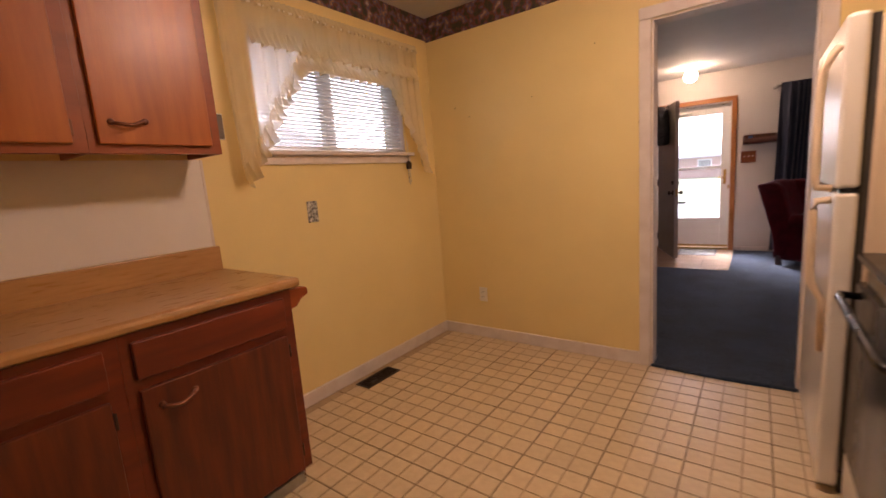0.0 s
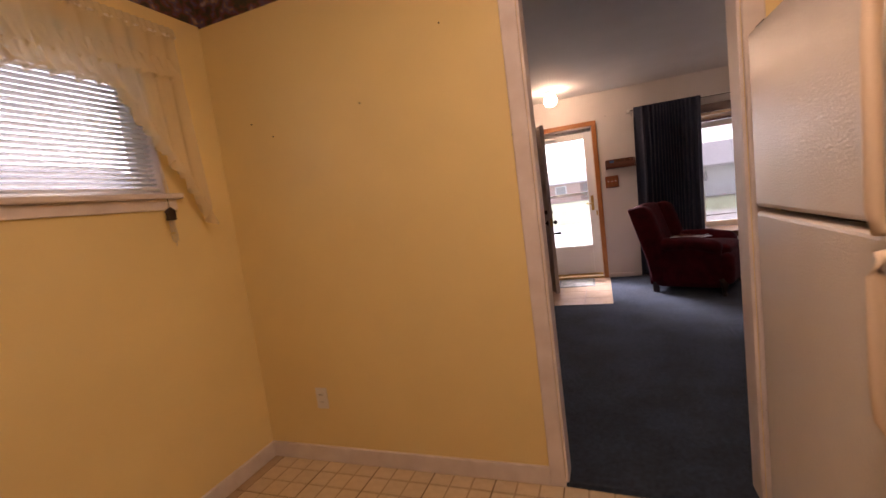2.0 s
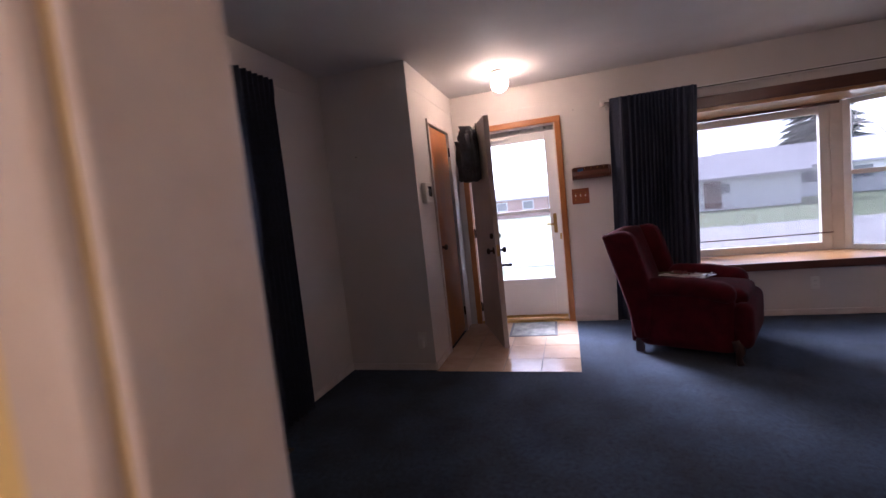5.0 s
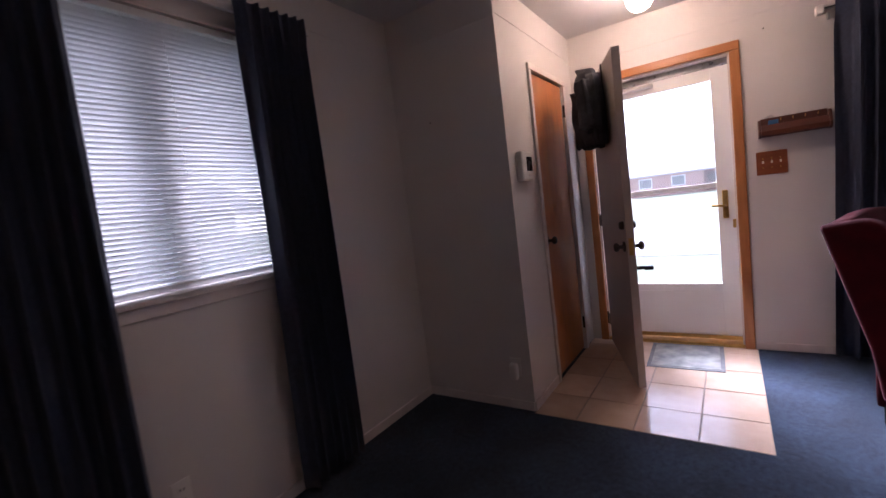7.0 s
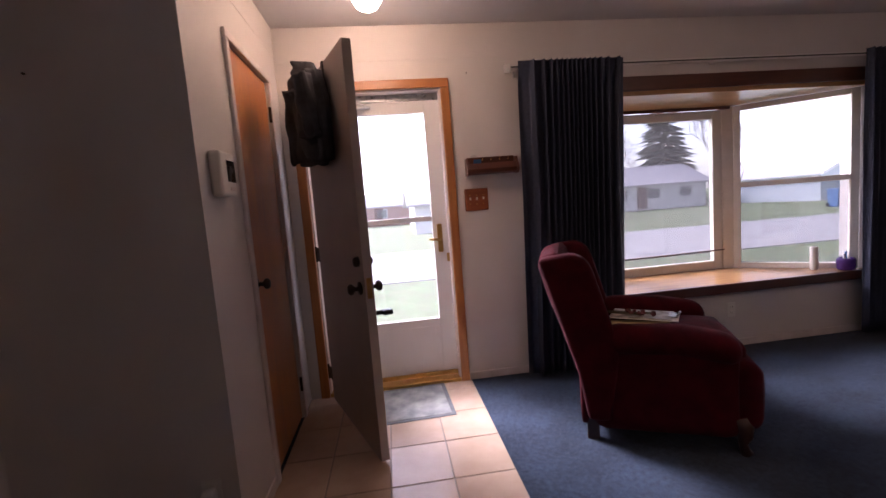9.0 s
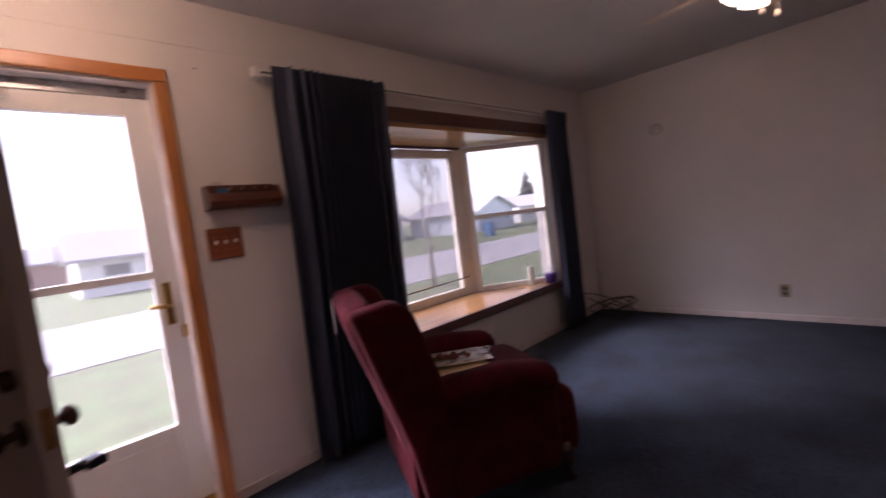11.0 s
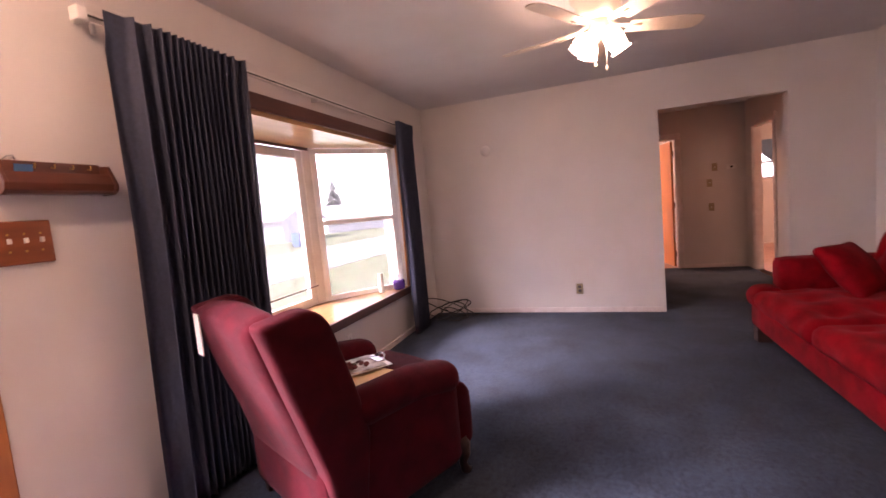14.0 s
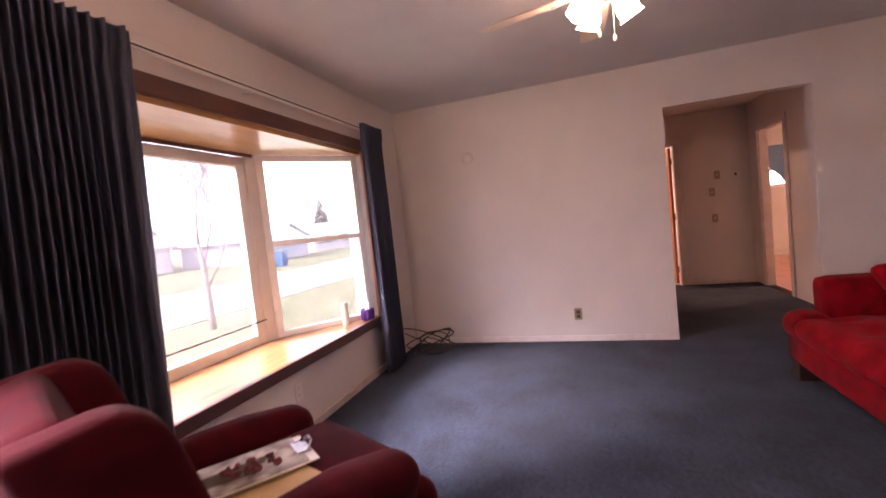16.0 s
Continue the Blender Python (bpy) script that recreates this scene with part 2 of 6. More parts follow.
def tube(points, r, n=8, radii=None):
    """A round bar along points."""
    bm = bmesh.new()
    pts = [Vector(p) for p in points]
    rings = []
    for i, p in enumerate(pts):
        d = (pts[min(i + 1, len(pts) - 1)] - pts[max(i - 1, 0)]).normalized()
        side = d.cross(Vector((0.31, 0.17, 0.93))).normalized()
        up = side.cross(d)
        rr = radii[i] if radii else r
        rings.append([bm.verts.new(p + rr * (math.cos(2 * math.pi * k / n) * side + math.sin(2 * math.pi * k / n) * up)) for k in range(n)])
    for a, b in zip(rings, rings[1:]):
        for k in range(n):
            bm.faces.new((a[k], a[(k + 1) % n], b[(k + 1) % n], b[k]))
    bm.faces.new(rings[0][::-1])
    bm.faces.new(rings[-1])
    bmesh.ops.recalc_face_normals(bm, faces=bm.faces)
    return bm


def prism(outline, axis, a, b, bev=0.0, seg=2):
    """An outline in the plane across axis, drawn out from a to b."""
    bm = bmesh.new()
    n = "xyz".index(axis)

    def spot(p, q):
        c = [p[0], p[1]]
        c.insert(n, q)
        return c

    lo = [bm.verts.new(spot(p, a)) for p in outline]
    hi = [bm.verts.new(spot(p, b)) for p in outline]
    bm.faces.new(lo)
    bm.faces.new(hi[::-1])
    for k in range(len(lo)):
        bm.faces.new((lo[k], hi[k], hi[(k + 1) % len(lo)], lo[(k + 1) % len(lo)]))
    bmesh.ops.recalc_face_normals(bm, faces=bm.faces)
    if bev:
        bmesh.ops.bevel(bm, geom=bm.edges[:], offset=bev, segments=seg, profile=0.5, affect="EDGES", clamp_overlap=True)
    return bm


def soft_box(x0, y0, z0, x1, y1, z1, r=0.05, cuts=8, puff=0.0, lump=0.0, seed=0.0, tufts=()):
    """An upholstered block: rounded edges, a crown of puff metres on its top, uneven by lump, with dents at tufts (x, y, depth)."""
    bm = bmesh.new()
    bmesh.ops.create_cube(bm, size=2)
    bmesh.ops.subdivide_edges(bm, edges=bm.edges[:], cuts=cuts, use_grid_fill=True)
    c = Vector(((x0 + x1) / 2, (y0 + y1) / 2, (z0 + z1) / 2))
    h = Vector((abs(x1 - x0) / 2, abs(y1 - y0) / 2, abs(z1 - z0) / 2))
    r = min(r, *h)
    for v in bm.verts:
        u = v.co.copy()
        p = Vector([math.copysign(abs(u[i]) ** 0.8, u[i]) * h[i] for i in range(3)])
        core = Vector([max(-h[i] + r, min(h[i] - r, p[i])) for i in range(3)])
        off = p - core
        if off.length > 1e-6:
            p = core + off.normalized() * r
        crown = max(0, 1 - u.x ** 2) * max(0, 1 - u.y ** 2)
        if u.z > 0:
            p.z += puff * crown
            for tx, ty, td in tufts:
                d = math.hypot(p.x + c.x - tx, p.y + c.y - ty)
                p.z -= td * math.exp(-(d / 0.075) ** 2)
        if lump:
            p += lump * noise.noise_vector((p + c) * 5 + Vector((seed, 0, 0)))
        v.co = c + p
    for f in bm.faces:
        f.smooth = True
    return bm


def shade(bm):
    for f in bm.faces:
        f.smooth = True
    return bm


def mesh_of(name, bm, material, smooth=False):
    mesh = bpy.data.meshes.new(name)
    if smooth:
        shade(bm)
    bm.to_mesh(mesh)
    bm.free()
    mesh.materials.append(material)
    return mesh


def part(name, bm, material, parent, label="", smooth=False):
    ob = new(name, mesh_of(name, bm, material, smooth))
    ob.parent = parent
    return tagged(ob, label)


def thing(name, label, category, m=None, group=""):
    ob = new(name)
    ob.empty_display_size = 0.1
    if m is not None:
        ob.matrix_basis = m
    return tagged(ob, label, category, group)


def solo(name, bm, material, label, category, m=None, smooth=False, group=""):
    ob = new(name, mesh_of(name, bm, material, smooth))
    if m is not None:
        ob.matrix_basis = m
    return tagged(ob, label, category, group)


def structure(name, bm, material, label, category="wall", smooth=False):
    ob = new(name, mesh_of(name, bm, material, smooth))
    return tagged(ob, label, category, kind="structure")


def wall(axis, p0, p1, a0, a1, z0, z1, holes=()):
    """A slab of wall between p0 and p1 along axis, from a0 to a1, with holes (a0, a1, z0, z1) that go through it."""
    bm = bmesh.new()
    us = sorted({a0, a1, *(h[0] for h in holes), *(h[1] for h in holes)})
    vs = sorted({z0, z1, *(h[2] for h in holes), *(h[3] for h in holes)})
    us, vs = [u for u in us if a0 <= u <= a1], [v for v in vs if z0 <= v <= z1]

    def solid(i, j):
        if not (0 <= i < len(us) - 1 and 0 <= j < len(vs) - 1):
            return False
        u, v = (us[i] + us[i + 1]) / 2, (vs[j] + vs[j + 1]) / 2
        return not any(h[0] < u < h[1] and h[2] < v < h[3] for h in holes)

    def spot(p, u, v):
        return (p, u, v) if axis == "x" else (u, p, v)

    def face(*c):
        bm.faces.new([bm.verts.new(q) for q in c])

    for i in range(len(us) - 1):
        for j in range(len(vs) - 1):
            if not solid(i, j):
                continue
            u0, u1, v0, v1 = us[i], us[i + 1], vs[j], vs[j + 1]
            for p in (p0, p1):
                face(spot(p, u0, v0), spot(p, u1, v0), spot(p, u1, v1), spot(p, u0, v1))
            if not solid(i - 1, j):
                face(spot(p0, u0, v0), spot(p1, u0, v0), spot(p1, u0, v1), spot(p0, u0, v1))
            if not solid(i + 1, j):
                face(spot(p0, u1, v0), spot(p1, u1, v0), spot(p1, u1, v1), spot(p0, u1, v1))
            if not solid(i, j - 1):
                face(spot(p0, u0, v0), spot(p1, u0, v0), spot(p1, u1, v0), spot(p0, u1, v0))
            if not solid(i, j + 1):
                face(spot(p0, u0, v1), spot(p1, u0, v1), spot(p1, u1, v1), spot(p0, u1, v1))
    bmesh.ops.remove_doubles(bm, verts=bm.verts, dist=1e-5)
    bmesh.ops.recalc_face_normals(bm, faces=bm.faces)
    return bm


# ---- plan ----
W, KN, LS, N, E = -1.785, 3.038, 3.16, 7.388, 4.143
KS, KE = -1.7, 1.32            # kitchen back and east walls
H, KH = 2.45, 2.50             # ceilings
DOOR_L, DOOR_R, DOOR_T = -0.182, 0.545, 2.075   # kitchen doorway
BAY_L, BAY_R, BAY_B, BAY_T = 0.66, 3.33, 0.44, 1.96
FD_L, FD_R, FD_T = -0.90, 0.022, 2.042          # front door
HALL_S, HALL_N, HALL_T = 3.79, 4.855, 2.053     # hall opening
KWIN = (1.53, 2.69, 1.47, 2.16)
LWIN = (4.22, 5.18, 1.045, 2.14)
CLOSET_S, CLOSET_E = 6.05, -1.03
HX, HS, HN = 6.83, 3.36, 5.2   # hall back, south and north walls

structure("wall_west_kitchen", wall("x", W - 0.2, W, KS, KN + 0.06, 0, 2.6, [KWIN]), M_YELLOW, "pale yellow painted kitchen wall with a window")
structure("wall_west_living", wall("x", W - 0.2, W, KN + 0.06, N + 0.2, 0, 2.6, [LWIN]), M_WHITE_WALL, "off-white painted living room wall with a window")
structure("wall_divide_kitchen", wall("y", KN, KN + 0.06, W, KE + 0.1, 0, 2.6, [(DOOR_L, DOOR_R, 0, DOOR_T)]), M_YELLOW, "pale yellow kitchen wall with a doorway")
structure("wall_divide_living", wall("y", KN + 0.06, LS, W, E, 0, 2.6, [(DOOR_L, DOOR_R, 0, DOOR_T)]), M_WHITE_WALL, "off-white living room wall behind the sofa")
structure("wall_south_kitchen", wall("y", KS - 0.12, KS, W - 0.2, KE + 0.12, 0, 2.6), M_YELLOW, "pale yellow painted kitchen end wall")
structure("wall_east_kitchen", wall("x", KE, KE + 0.12, KS, KN, 0, 2.6), M_YELLOW, "pale yellow wall behind the refrigerator")
structure("wall_north", wall("y", N, N + 0.2, W, E + 0.12, 0, 2.6, [(FD_L, FD_R, 0, FD_T), (BAY_L, BAY_R, BAY_B, BAY_T)]), M_WHITE_WALL, "off-white wall with front door and bay window")
structure("wall_east_living", wall("x", E, E + 0.12, LS - 0.1, N, 0, 2.6, [(HALL_S, HALL_N, 0, HALL_T)]), M_WHITE_WALL, "off-white wall with a square opening to the hall")
structure("wall_closet_south", wall("y", CLOSET_S, CLOSET_S + 0.1, W, CLOSET_E - 0.1, 0, 2.6), M_WHITE_WALL, "off-white side wall of the coat closet")
CD_S, CD_N, CD_T = 6.495, 7.13, 2.045
structure("wall_closet_east", wall("x", CLOSET_E - 0.1, CLOSET_E, CLOSET_S, N, 0, 2.6, [(CD_S, CD_N, 0, CD_T)]), M_WHITE_WALL, "off-white closet wall with a narrow door")
structure("ceiling_living", bx(W, LS - 0.02, H, E + 0.05, N, H + 0.1), M_CEILING, "flat matt white living room ceiling", "ceiling")
structure("ceiling_kitchen", bx(W, KS, KH, KE, KN + 0.05, KH + 0.1), M_CEILING, "flat matt cream kitchen ceiling", "ceiling")
structure("floor_kitchen", bx(W - 0.1, KS - 0.1, -0.2, KE + 0.1, KN + 0.02, -0.004), M_GROUT, "worn tile-patterned vinyl kitchen floor", "floor")

# Carpet in three sheets round the tiled entry, with a rolled edge at the kitchen.
carpet = bmesh.new()
for x0, y0, x1, y1 in ((W, LS, E + 0.12, 6.02), (0.095, 6.02, E + 0.12, N), (DOOR_L, KN + 0.02, DOOR_R, LS), (E + 0.12, HS, HX + 0.05, HN)):
    quad_box(carpet, x0, y0, -0.2, x1, y1, 0.0)
structure("floor_carpet", carpet, M_CARPET, "dark blue worn cut-pile carpet with footprints", "carpet")
structure("carpet_edge", tube([(DOOR_L, KN + 0.005, 0.0), (0.1, KN - 0.012, 0.002), (0.3, KN - 0.012, 0.002), (DOOR_R, KN + 0.003, 0.0)], 0.016, 8), M_CARPET, "rolled dark blue carpet edge at the kitchen doorway", "carpet", True)
structure("floor_closet", bx(W, 6.02, -0.2, CLOSET_E, N, -0.001), M_CARPET, "dark blue carpet in the closet", "carpet")
foyer = structure("floor_foyer", bx(CLOSET_E, 6.02, -0.2, 0.095, N + 0.2, -0.003), M_FOYER_GROUT, "tan ceramic tiled entry floor", "floor")

# Hall and the rooms off it.
HALL_DOOR_N = (4.28, 5.0, 0, 2.02)
structure("wall_hall_back", wall("x", HX, HX + 0.1, HS - 0.1, HN + 0.1, 0, 2.6, [HALL_DOOR_N]), M_WHITE_WALL, "off-white end wall of the hall")
HALL_DOOR_S = (5.78, 6.52, 0, 2.02)
structure("wall_hall_south", wall("y", HS - 0.1, HS, E + 0.12, HX, 0, 2.6, [HALL_DOOR_S]), M_WHITE_WALL, "off-white side wall of the hall")
structure("wall_hall_north", wall("y", HN, HN + 0.1, E + 0.12, HX, 0, 2.6), M_WHITE_WALL, "off-white side wall of the hall")
structure("ceiling_hall", bx(E + 0.12, HS, H - 0.02, HX, HN, H + 0.1), M_CEILING, "flat matt white hall ceiling", "ceiling")
structure("floor_bedroom", bx(HX + 0.05, 3.9, -0.2, 10.2, 7.4, -0.002), M_HALL_WOOD, "orange oak strip floor of a bedroom", "floor")
structure("wall_bedroom", merge(wall("x", 10.2, 10.3, 3.9, 7.4, 0, 2.6), wall("y", 3.8, 3.9, HX + 0.1, 10.3, 0, 2.6), wall("y", 7.4, 7.5, HX, 10.3, 0, 2.6)), M_WHITE_WALL, "cream painted walls of a lit bedroom")
structure("ceiling_bedroom", bx(HX, 3.85, H, 10.2, 7.45, H + 0.1), M_CEILING, "flat bedroom ceiling", "ceiling")
structure("floor_back_room", bx(4.6, 0.4, -0.2, 9.6, HS - 0.1, -0.002), M_HALL_WOOD, "orange oak strip floor of a back room", "floor")
BWIN = (1.75, 2.85, 1.28, 2.0)
structure("wall_back_room", merge(wall("x", 9.6, 9.72, 0.4, HS - 0.1, 0, 2.6, [BWIN]), wall("y", 0.3, 0.4, 4.6, 9.7, 0, 2.6), wall("x", 4.5, 4.6, 0.4, HS - 0.1, 0, 2.6), wall("y", HS - 0.2, HS - 0.1, HX, 9.7, 0, 2.6)), M_WHITE_WALL, "cream walls of a back room with a window")
structure("ceiling_back_room", bx(4.5, 0.35, H, 9.7, HS - 0.05, H + 0.1), M_CEILING, "flat back room ceiling", "ceiling")
structure("roof", bx(W - 0.7, KS - 0.6, 2.6, 10.9, N + 0.55, 2.75), M_TRIM, "house eaves and roof slab", "roof")

# ---- trim ----


def casing(name, label, axis, p, a0, a1, top, width, proud, material, material_x):
    """Two uprights and a head round an opening, proud of the wall face p (proud may be negative)."""
    ob = thing(name, label, "door casing")
    tagged(ob, kind="structure")
    q = p + proud

    def slab(u0, u1, z0, z1):
        return bx(p, u0, z0, q, u1, z1, 0.006) if axis == "x" else bx(u0, p, z0, u1, q, z1, 0.006)

    part("upright", slab(a0 - width, a0, 0, top), material, ob)
    part("upright", slab(a1, a1 + width, 0, top), material, ob)
    part("head", slab(a0 - width, a1 + width, top, top + width), material_x, ob)
    return ob


def lining(name, label, axis, p0, p1, a0, a1, top, thick, material):
    ob = thing(name, label, "door frame")
    tagged(ob, kind="structure")

    def slab(u0, u1, z0, z1):
        return bx(p0, u0, z0, p1, u1, z1, 0.003) if axis == "x" else bx(u0, p0, z0, u1, p1, z1, 0.003)

    part("jamb", slab(a0, a0 + thick, 0, top - thick), material, ob)
    part("jamb", slab(a1 - thick, a1, 0, top - thick), material, ob)
    part("jamb_head", slab(a0, a1, top - thick, top), material, ob)
    return ob


casing("trim_kitchen_doorway", "worn off-white painted casing of the kitchen doorway", "y", KN, DOOR_L, DOOR_R, DOOR_T, 0.066, -0.018, M_TRIM, M_TRIM)
casing("trim_kitchen_doorway_back", "off-white painted casing on the living room side", "y", LS, DOOR_L, DOOR_R, DOOR_T, 0.066, 0.018, M_TRIM, M_TRIM)
lining("jamb_kitchen", "off-white painted doorway lining", "y", KN + 0.001, LS - 0.001, DOOR_L - 0.001, DOOR_R + 0.001, DOOR_T + 0.001, 0.012, M_TRIM)
casing("trim_front_door", "orange stained wooden casing round the front door", "y", N, FD_L, FD_R, FD_T, 0.06, -0.02, M_CASING, M_CASING_X)
casing("trim_closet_door", "white painted casing round the closet door", "x", CLOSET_E, CD_S, CD_N, CD_T, 0.04, 0.018, M_TRIM, M_TRIM)
casing("trim_hall_door", "white painted casing round the bedroom door", "x", HX, HALL_DOOR_N[0], HALL_DOOR_N[1], 2.02, 0.07, -0.018, M_TRIM, M_TRIM)
casing("trim_back_room_door", "white painted casing round the back room door", "y", HS, HALL_DOOR_S[0], HALL_DOOR_S[1], 2.02, 0.07, 0.018, M_TRIM, M_TRIM)

for nm, some, height in (
    ("baseboard_kitchen", [("x", W, 1.235, KN, 0.016), ("y", KN, W, DOOR_L - 0.066, -0.016)], 0.085),
    ("baseboard_living", [("x", W, LS, CLOSET_S, 0.012), ("y", CLOSET_S, W, CLOSET_E, -0.012), ("y", N, FD_R + 0.06, BAY_R + 0.8, -0.012), ("x", CLOSET_E, CLOSET_S, CD_S - 0.04, 0.012), ("y", LS, DOOR_R + 0.066, E, 0.012), ("y", LS, W, DOOR_L - 0.066, 0.012), ("x", E, HALL_N, N, -0.010)], 0.055),
    ("baseboard_hall", [("x", HX, HS, HALL_DOOR_N[0] - 0.07, -0.012)], 0.055),
):
    ob = thing(nm, "off-white painted wooden baseboard with scuffs", "baseboard")
    tagged(ob, kind="structure")
    for ax, p, a, b, d in some:
        part("board", bx(p, a, 0, p + d, b, height, 0.004) if ax == "x" else bx(a, p, 0, b, p + d, height, 0.004), M_TRIM, ob)

# A painted-over paper band runs round the living room under the ceiling.
band = thing("trim_paper_band", "painted-over paper band below the ceiling", "trim")
tagged(band, kind="structure")
part("band", bx(E - 0.0025, LS, 2.25, E, N, H), M_WHITE_WALL, band)
part("band", bx(W, N - 0.0025, 2.23, E - 0.003, N, H), M_WHITE_WALL, band)
part("band", bx(CLOSET_E, CLOSET_S, 2.27, CLOSET_E + 0.0025, N - 0.003, H), M_WHITE_WALL, band)
part("band", bx(W, CLOSET_S - 0.0025, 2.25, CLOSET_E, CLOSET_S, H), M_WHITE_WALL, band)
part("band", bx(W, LS, 2.25, W + 0.0025, CLOSET_S - 0.003, H), M_WHITE_WALL, band)

# Dark printed border in the kitchen: foliage in browns, greens, reds and blues.
M_BORDER = bpy.data.materials.new("printed_border_paper")
n_, l_, p_ = nodes_of(M_BORDER)
w_ = n_.new("ShaderNodeTexCoord")
v_ = n_.new("ShaderNodeTexVoronoi")
v_.inputs["Scale"].default_value = 26
s_ = n_.new("ShaderNodeTexNoise")
s_.inputs["Scale"].default_value, s_.inputs["Detail"].default_value = 22, 5
l_.new(w_.outputs["Object"], s_.inputs["Vector"])
l_.new(s_.outputs["Color"], v_.inputs["Vector"])
r_ = n_.new("ShaderNodeValToRGB")
e_ = r_.color_ramp.elements
e_[0].position, e_[0].color = 0.30, (0.035, 0.02, 0.03, 1)
e_[1].position, e_[1].color = 0.72, (0.42, 0.36, 0.38, 1)
for at_, col_ in ((0.42, (0.05, 0.05, 0.025, 1)), (0.50, (0.17, 0.05, 0.035, 1)), (0.58, (0.10, 0.10, 0.18, 1)), (0.64, (0.34, 0.17, 0.07, 1))):
    k_ = e_.new(at_)
    k_.color = col_
l_.new(s_.outputs["Fac"], r_.inputs["Fac"])
l_.new(r_.outputs["Color"], p_.inputs["Base Color"])
p_.inputs["Roughness"].default_value = 0.6
border = thing("trim_kitchen_border", "dark printed wallpaper border with foliage below the kitchen ceiling", "wallpaper border")
tagged(border, kind="structure")
part("strip", bx(W, KS, 2.335, W + 0.003, KN - 0.003, KH), M_BORDER, border)
part("strip", bx(W, KN - 0.003, 2.325, KE, KN, KH), M_BORDER, border)

# ---- windows ----


def pane(name, bm, parent):
    ob = part(name, bm, M_GLASS, parent)
    ob.visible_shadow = False
    return ob


def slider(name, label, x_in, y0, y1, z0, z1, split, frame_material):
    """A sliding window in a wall that faces +x: frame, centre post and two panes."""
    ob = thing(name, label, "window")
    tagged(ob, kind="structure")
    xo = x_in - 0.14
    part("window_frame", merge(bx(xo, y0, z0, xo + 0.06, y1, z0 + 0.05, 0.004), bx(xo, y0, z1 - 0.05, xo + 0.06, y1, z1, 0.004), bx(xo, y0, z0 + 0.05, xo + 0.06, y0 + 0.05, z1 - 0.05, 0.004), bx(xo, y1 - 0.05, z0 + 0.05, xo + 0.06, y1, z1 - 0.05, 0.004)), frame_material, ob)
    part("post", bx(xo + 0.005, split - 0.04, z0 + 0.05, xo + 0.055, split + 0.04, z1 - 0.05, 0.004), frame_material, ob)
    pane("pane", bx(xo + 0.026, y0 + 0.05, z0 + 0.05, xo + 0.030, split - 0.04, z1 - 0.05), ob)
    pane("pane", bx(xo + 0.036, split + 0.04, z0 + 0.05, xo + 0.040, y1 - 0.05, z1 - 0.05), ob)
    # Unseen mesh sheet, added to dim the sliding windows.
    part("dimming_screen", bx(xo + 0.012, y0 + 0.04, z0 + 0.04, xo + 0.0125, y1 - 0.04, z1 - 0.04), M_SCREEN, ob, "grey woven insect screen, also dimming the window")
    part("reveal", merge(bx(x_in - 0.08, y0, z1 - 0.008, x_in - 0.002, y1, z1), bx(x_in - 0.08, y0, z0, x_in - 0.002, y0 + 0.008, z1 - 0.008), bx(x_in - 0.08, y1 - 0.008, z0, x_in - 0.002, y1, z1 - 0.008)), M_TRIM, ob)
    part("window_sill", merge(bx(x_in - 0.10, y0 + 0.008, z0, x_in, y1 - 0.008, z0 + 0.018, 0.003), bx(x_in, y0 - 0.05, z0 - 0.006, x_in + 0.045, y1 + 0.05, z0 + 0.018, 0.006), bx(x_in, y0 - 0.03, z0 - 0.055, x_in + 0.016, y1 + 0.03, z0 - 0.006, 0.004)), M_TRIM, ob)
    return ob


def blind(name, label, x, y0, y1, z0, z1, pitch, tilt, wide=0.025):
    """Level mini blind: head rail, slats, bottom rail and ladder cords."""
    ob = thing(name, label, "window blind")
    part("head_rail", bx(x - 0.016, y0, z1 - 0.03, x + 0.016, y1, z1, 0.003), M_SLAT, ob)
    part("bottom_rail", bx(x - 0.012, y0, z0, x + 0.012, y1, z0 + 0.014, 0.003), M_SLAT, ob)
    slat = bmesh.new()
    cs, sn = math.cos(radians(tilt)), math.sin(radians(tilt))
    ring = [(-0.5, -0.0012), (-0.25, 0.0002), (0, 0.0008), (0.25, 0.0002), (0.5, -0.0012)]
    lo = [slat.verts.new((wide * u * cs, y0 + 0.004, wide * u * sn + w)) for u, w in ring]
    hi = [slat.verts.new((wide * u * cs, y1 - 0.004, wide * u * sn + w)) for u, w in ring]
    for k in range(4):
        slat.faces.new((lo[k], lo[k + 1], hi[k + 1], hi[k]))
    bmesh.ops.solidify(slat, geom=slat.faces[:], thickness=0.0006)
    mesh = mesh_of("slat", slat, M_SLAT)
    z = z0 + 0.03
    while z < z1 - 0.035:
        s = new("slat", mesh)
        s.parent = ob
        s.location = (x + random.uniform(-0.0003, 0.0003), 0, z)
        z += pitch
    for y in (y0 + 0.12, (y0 + y1) / 2, y1 - 0.12):
        part("cord", merge(bx(x + 0.0125, y, z0, x + 0.0135, y + 0.001, z1), bx(x - 0.0135, y, z0, x - 0.0125, y + 0.001, z1)), M_SLAT, ob)
    return ob


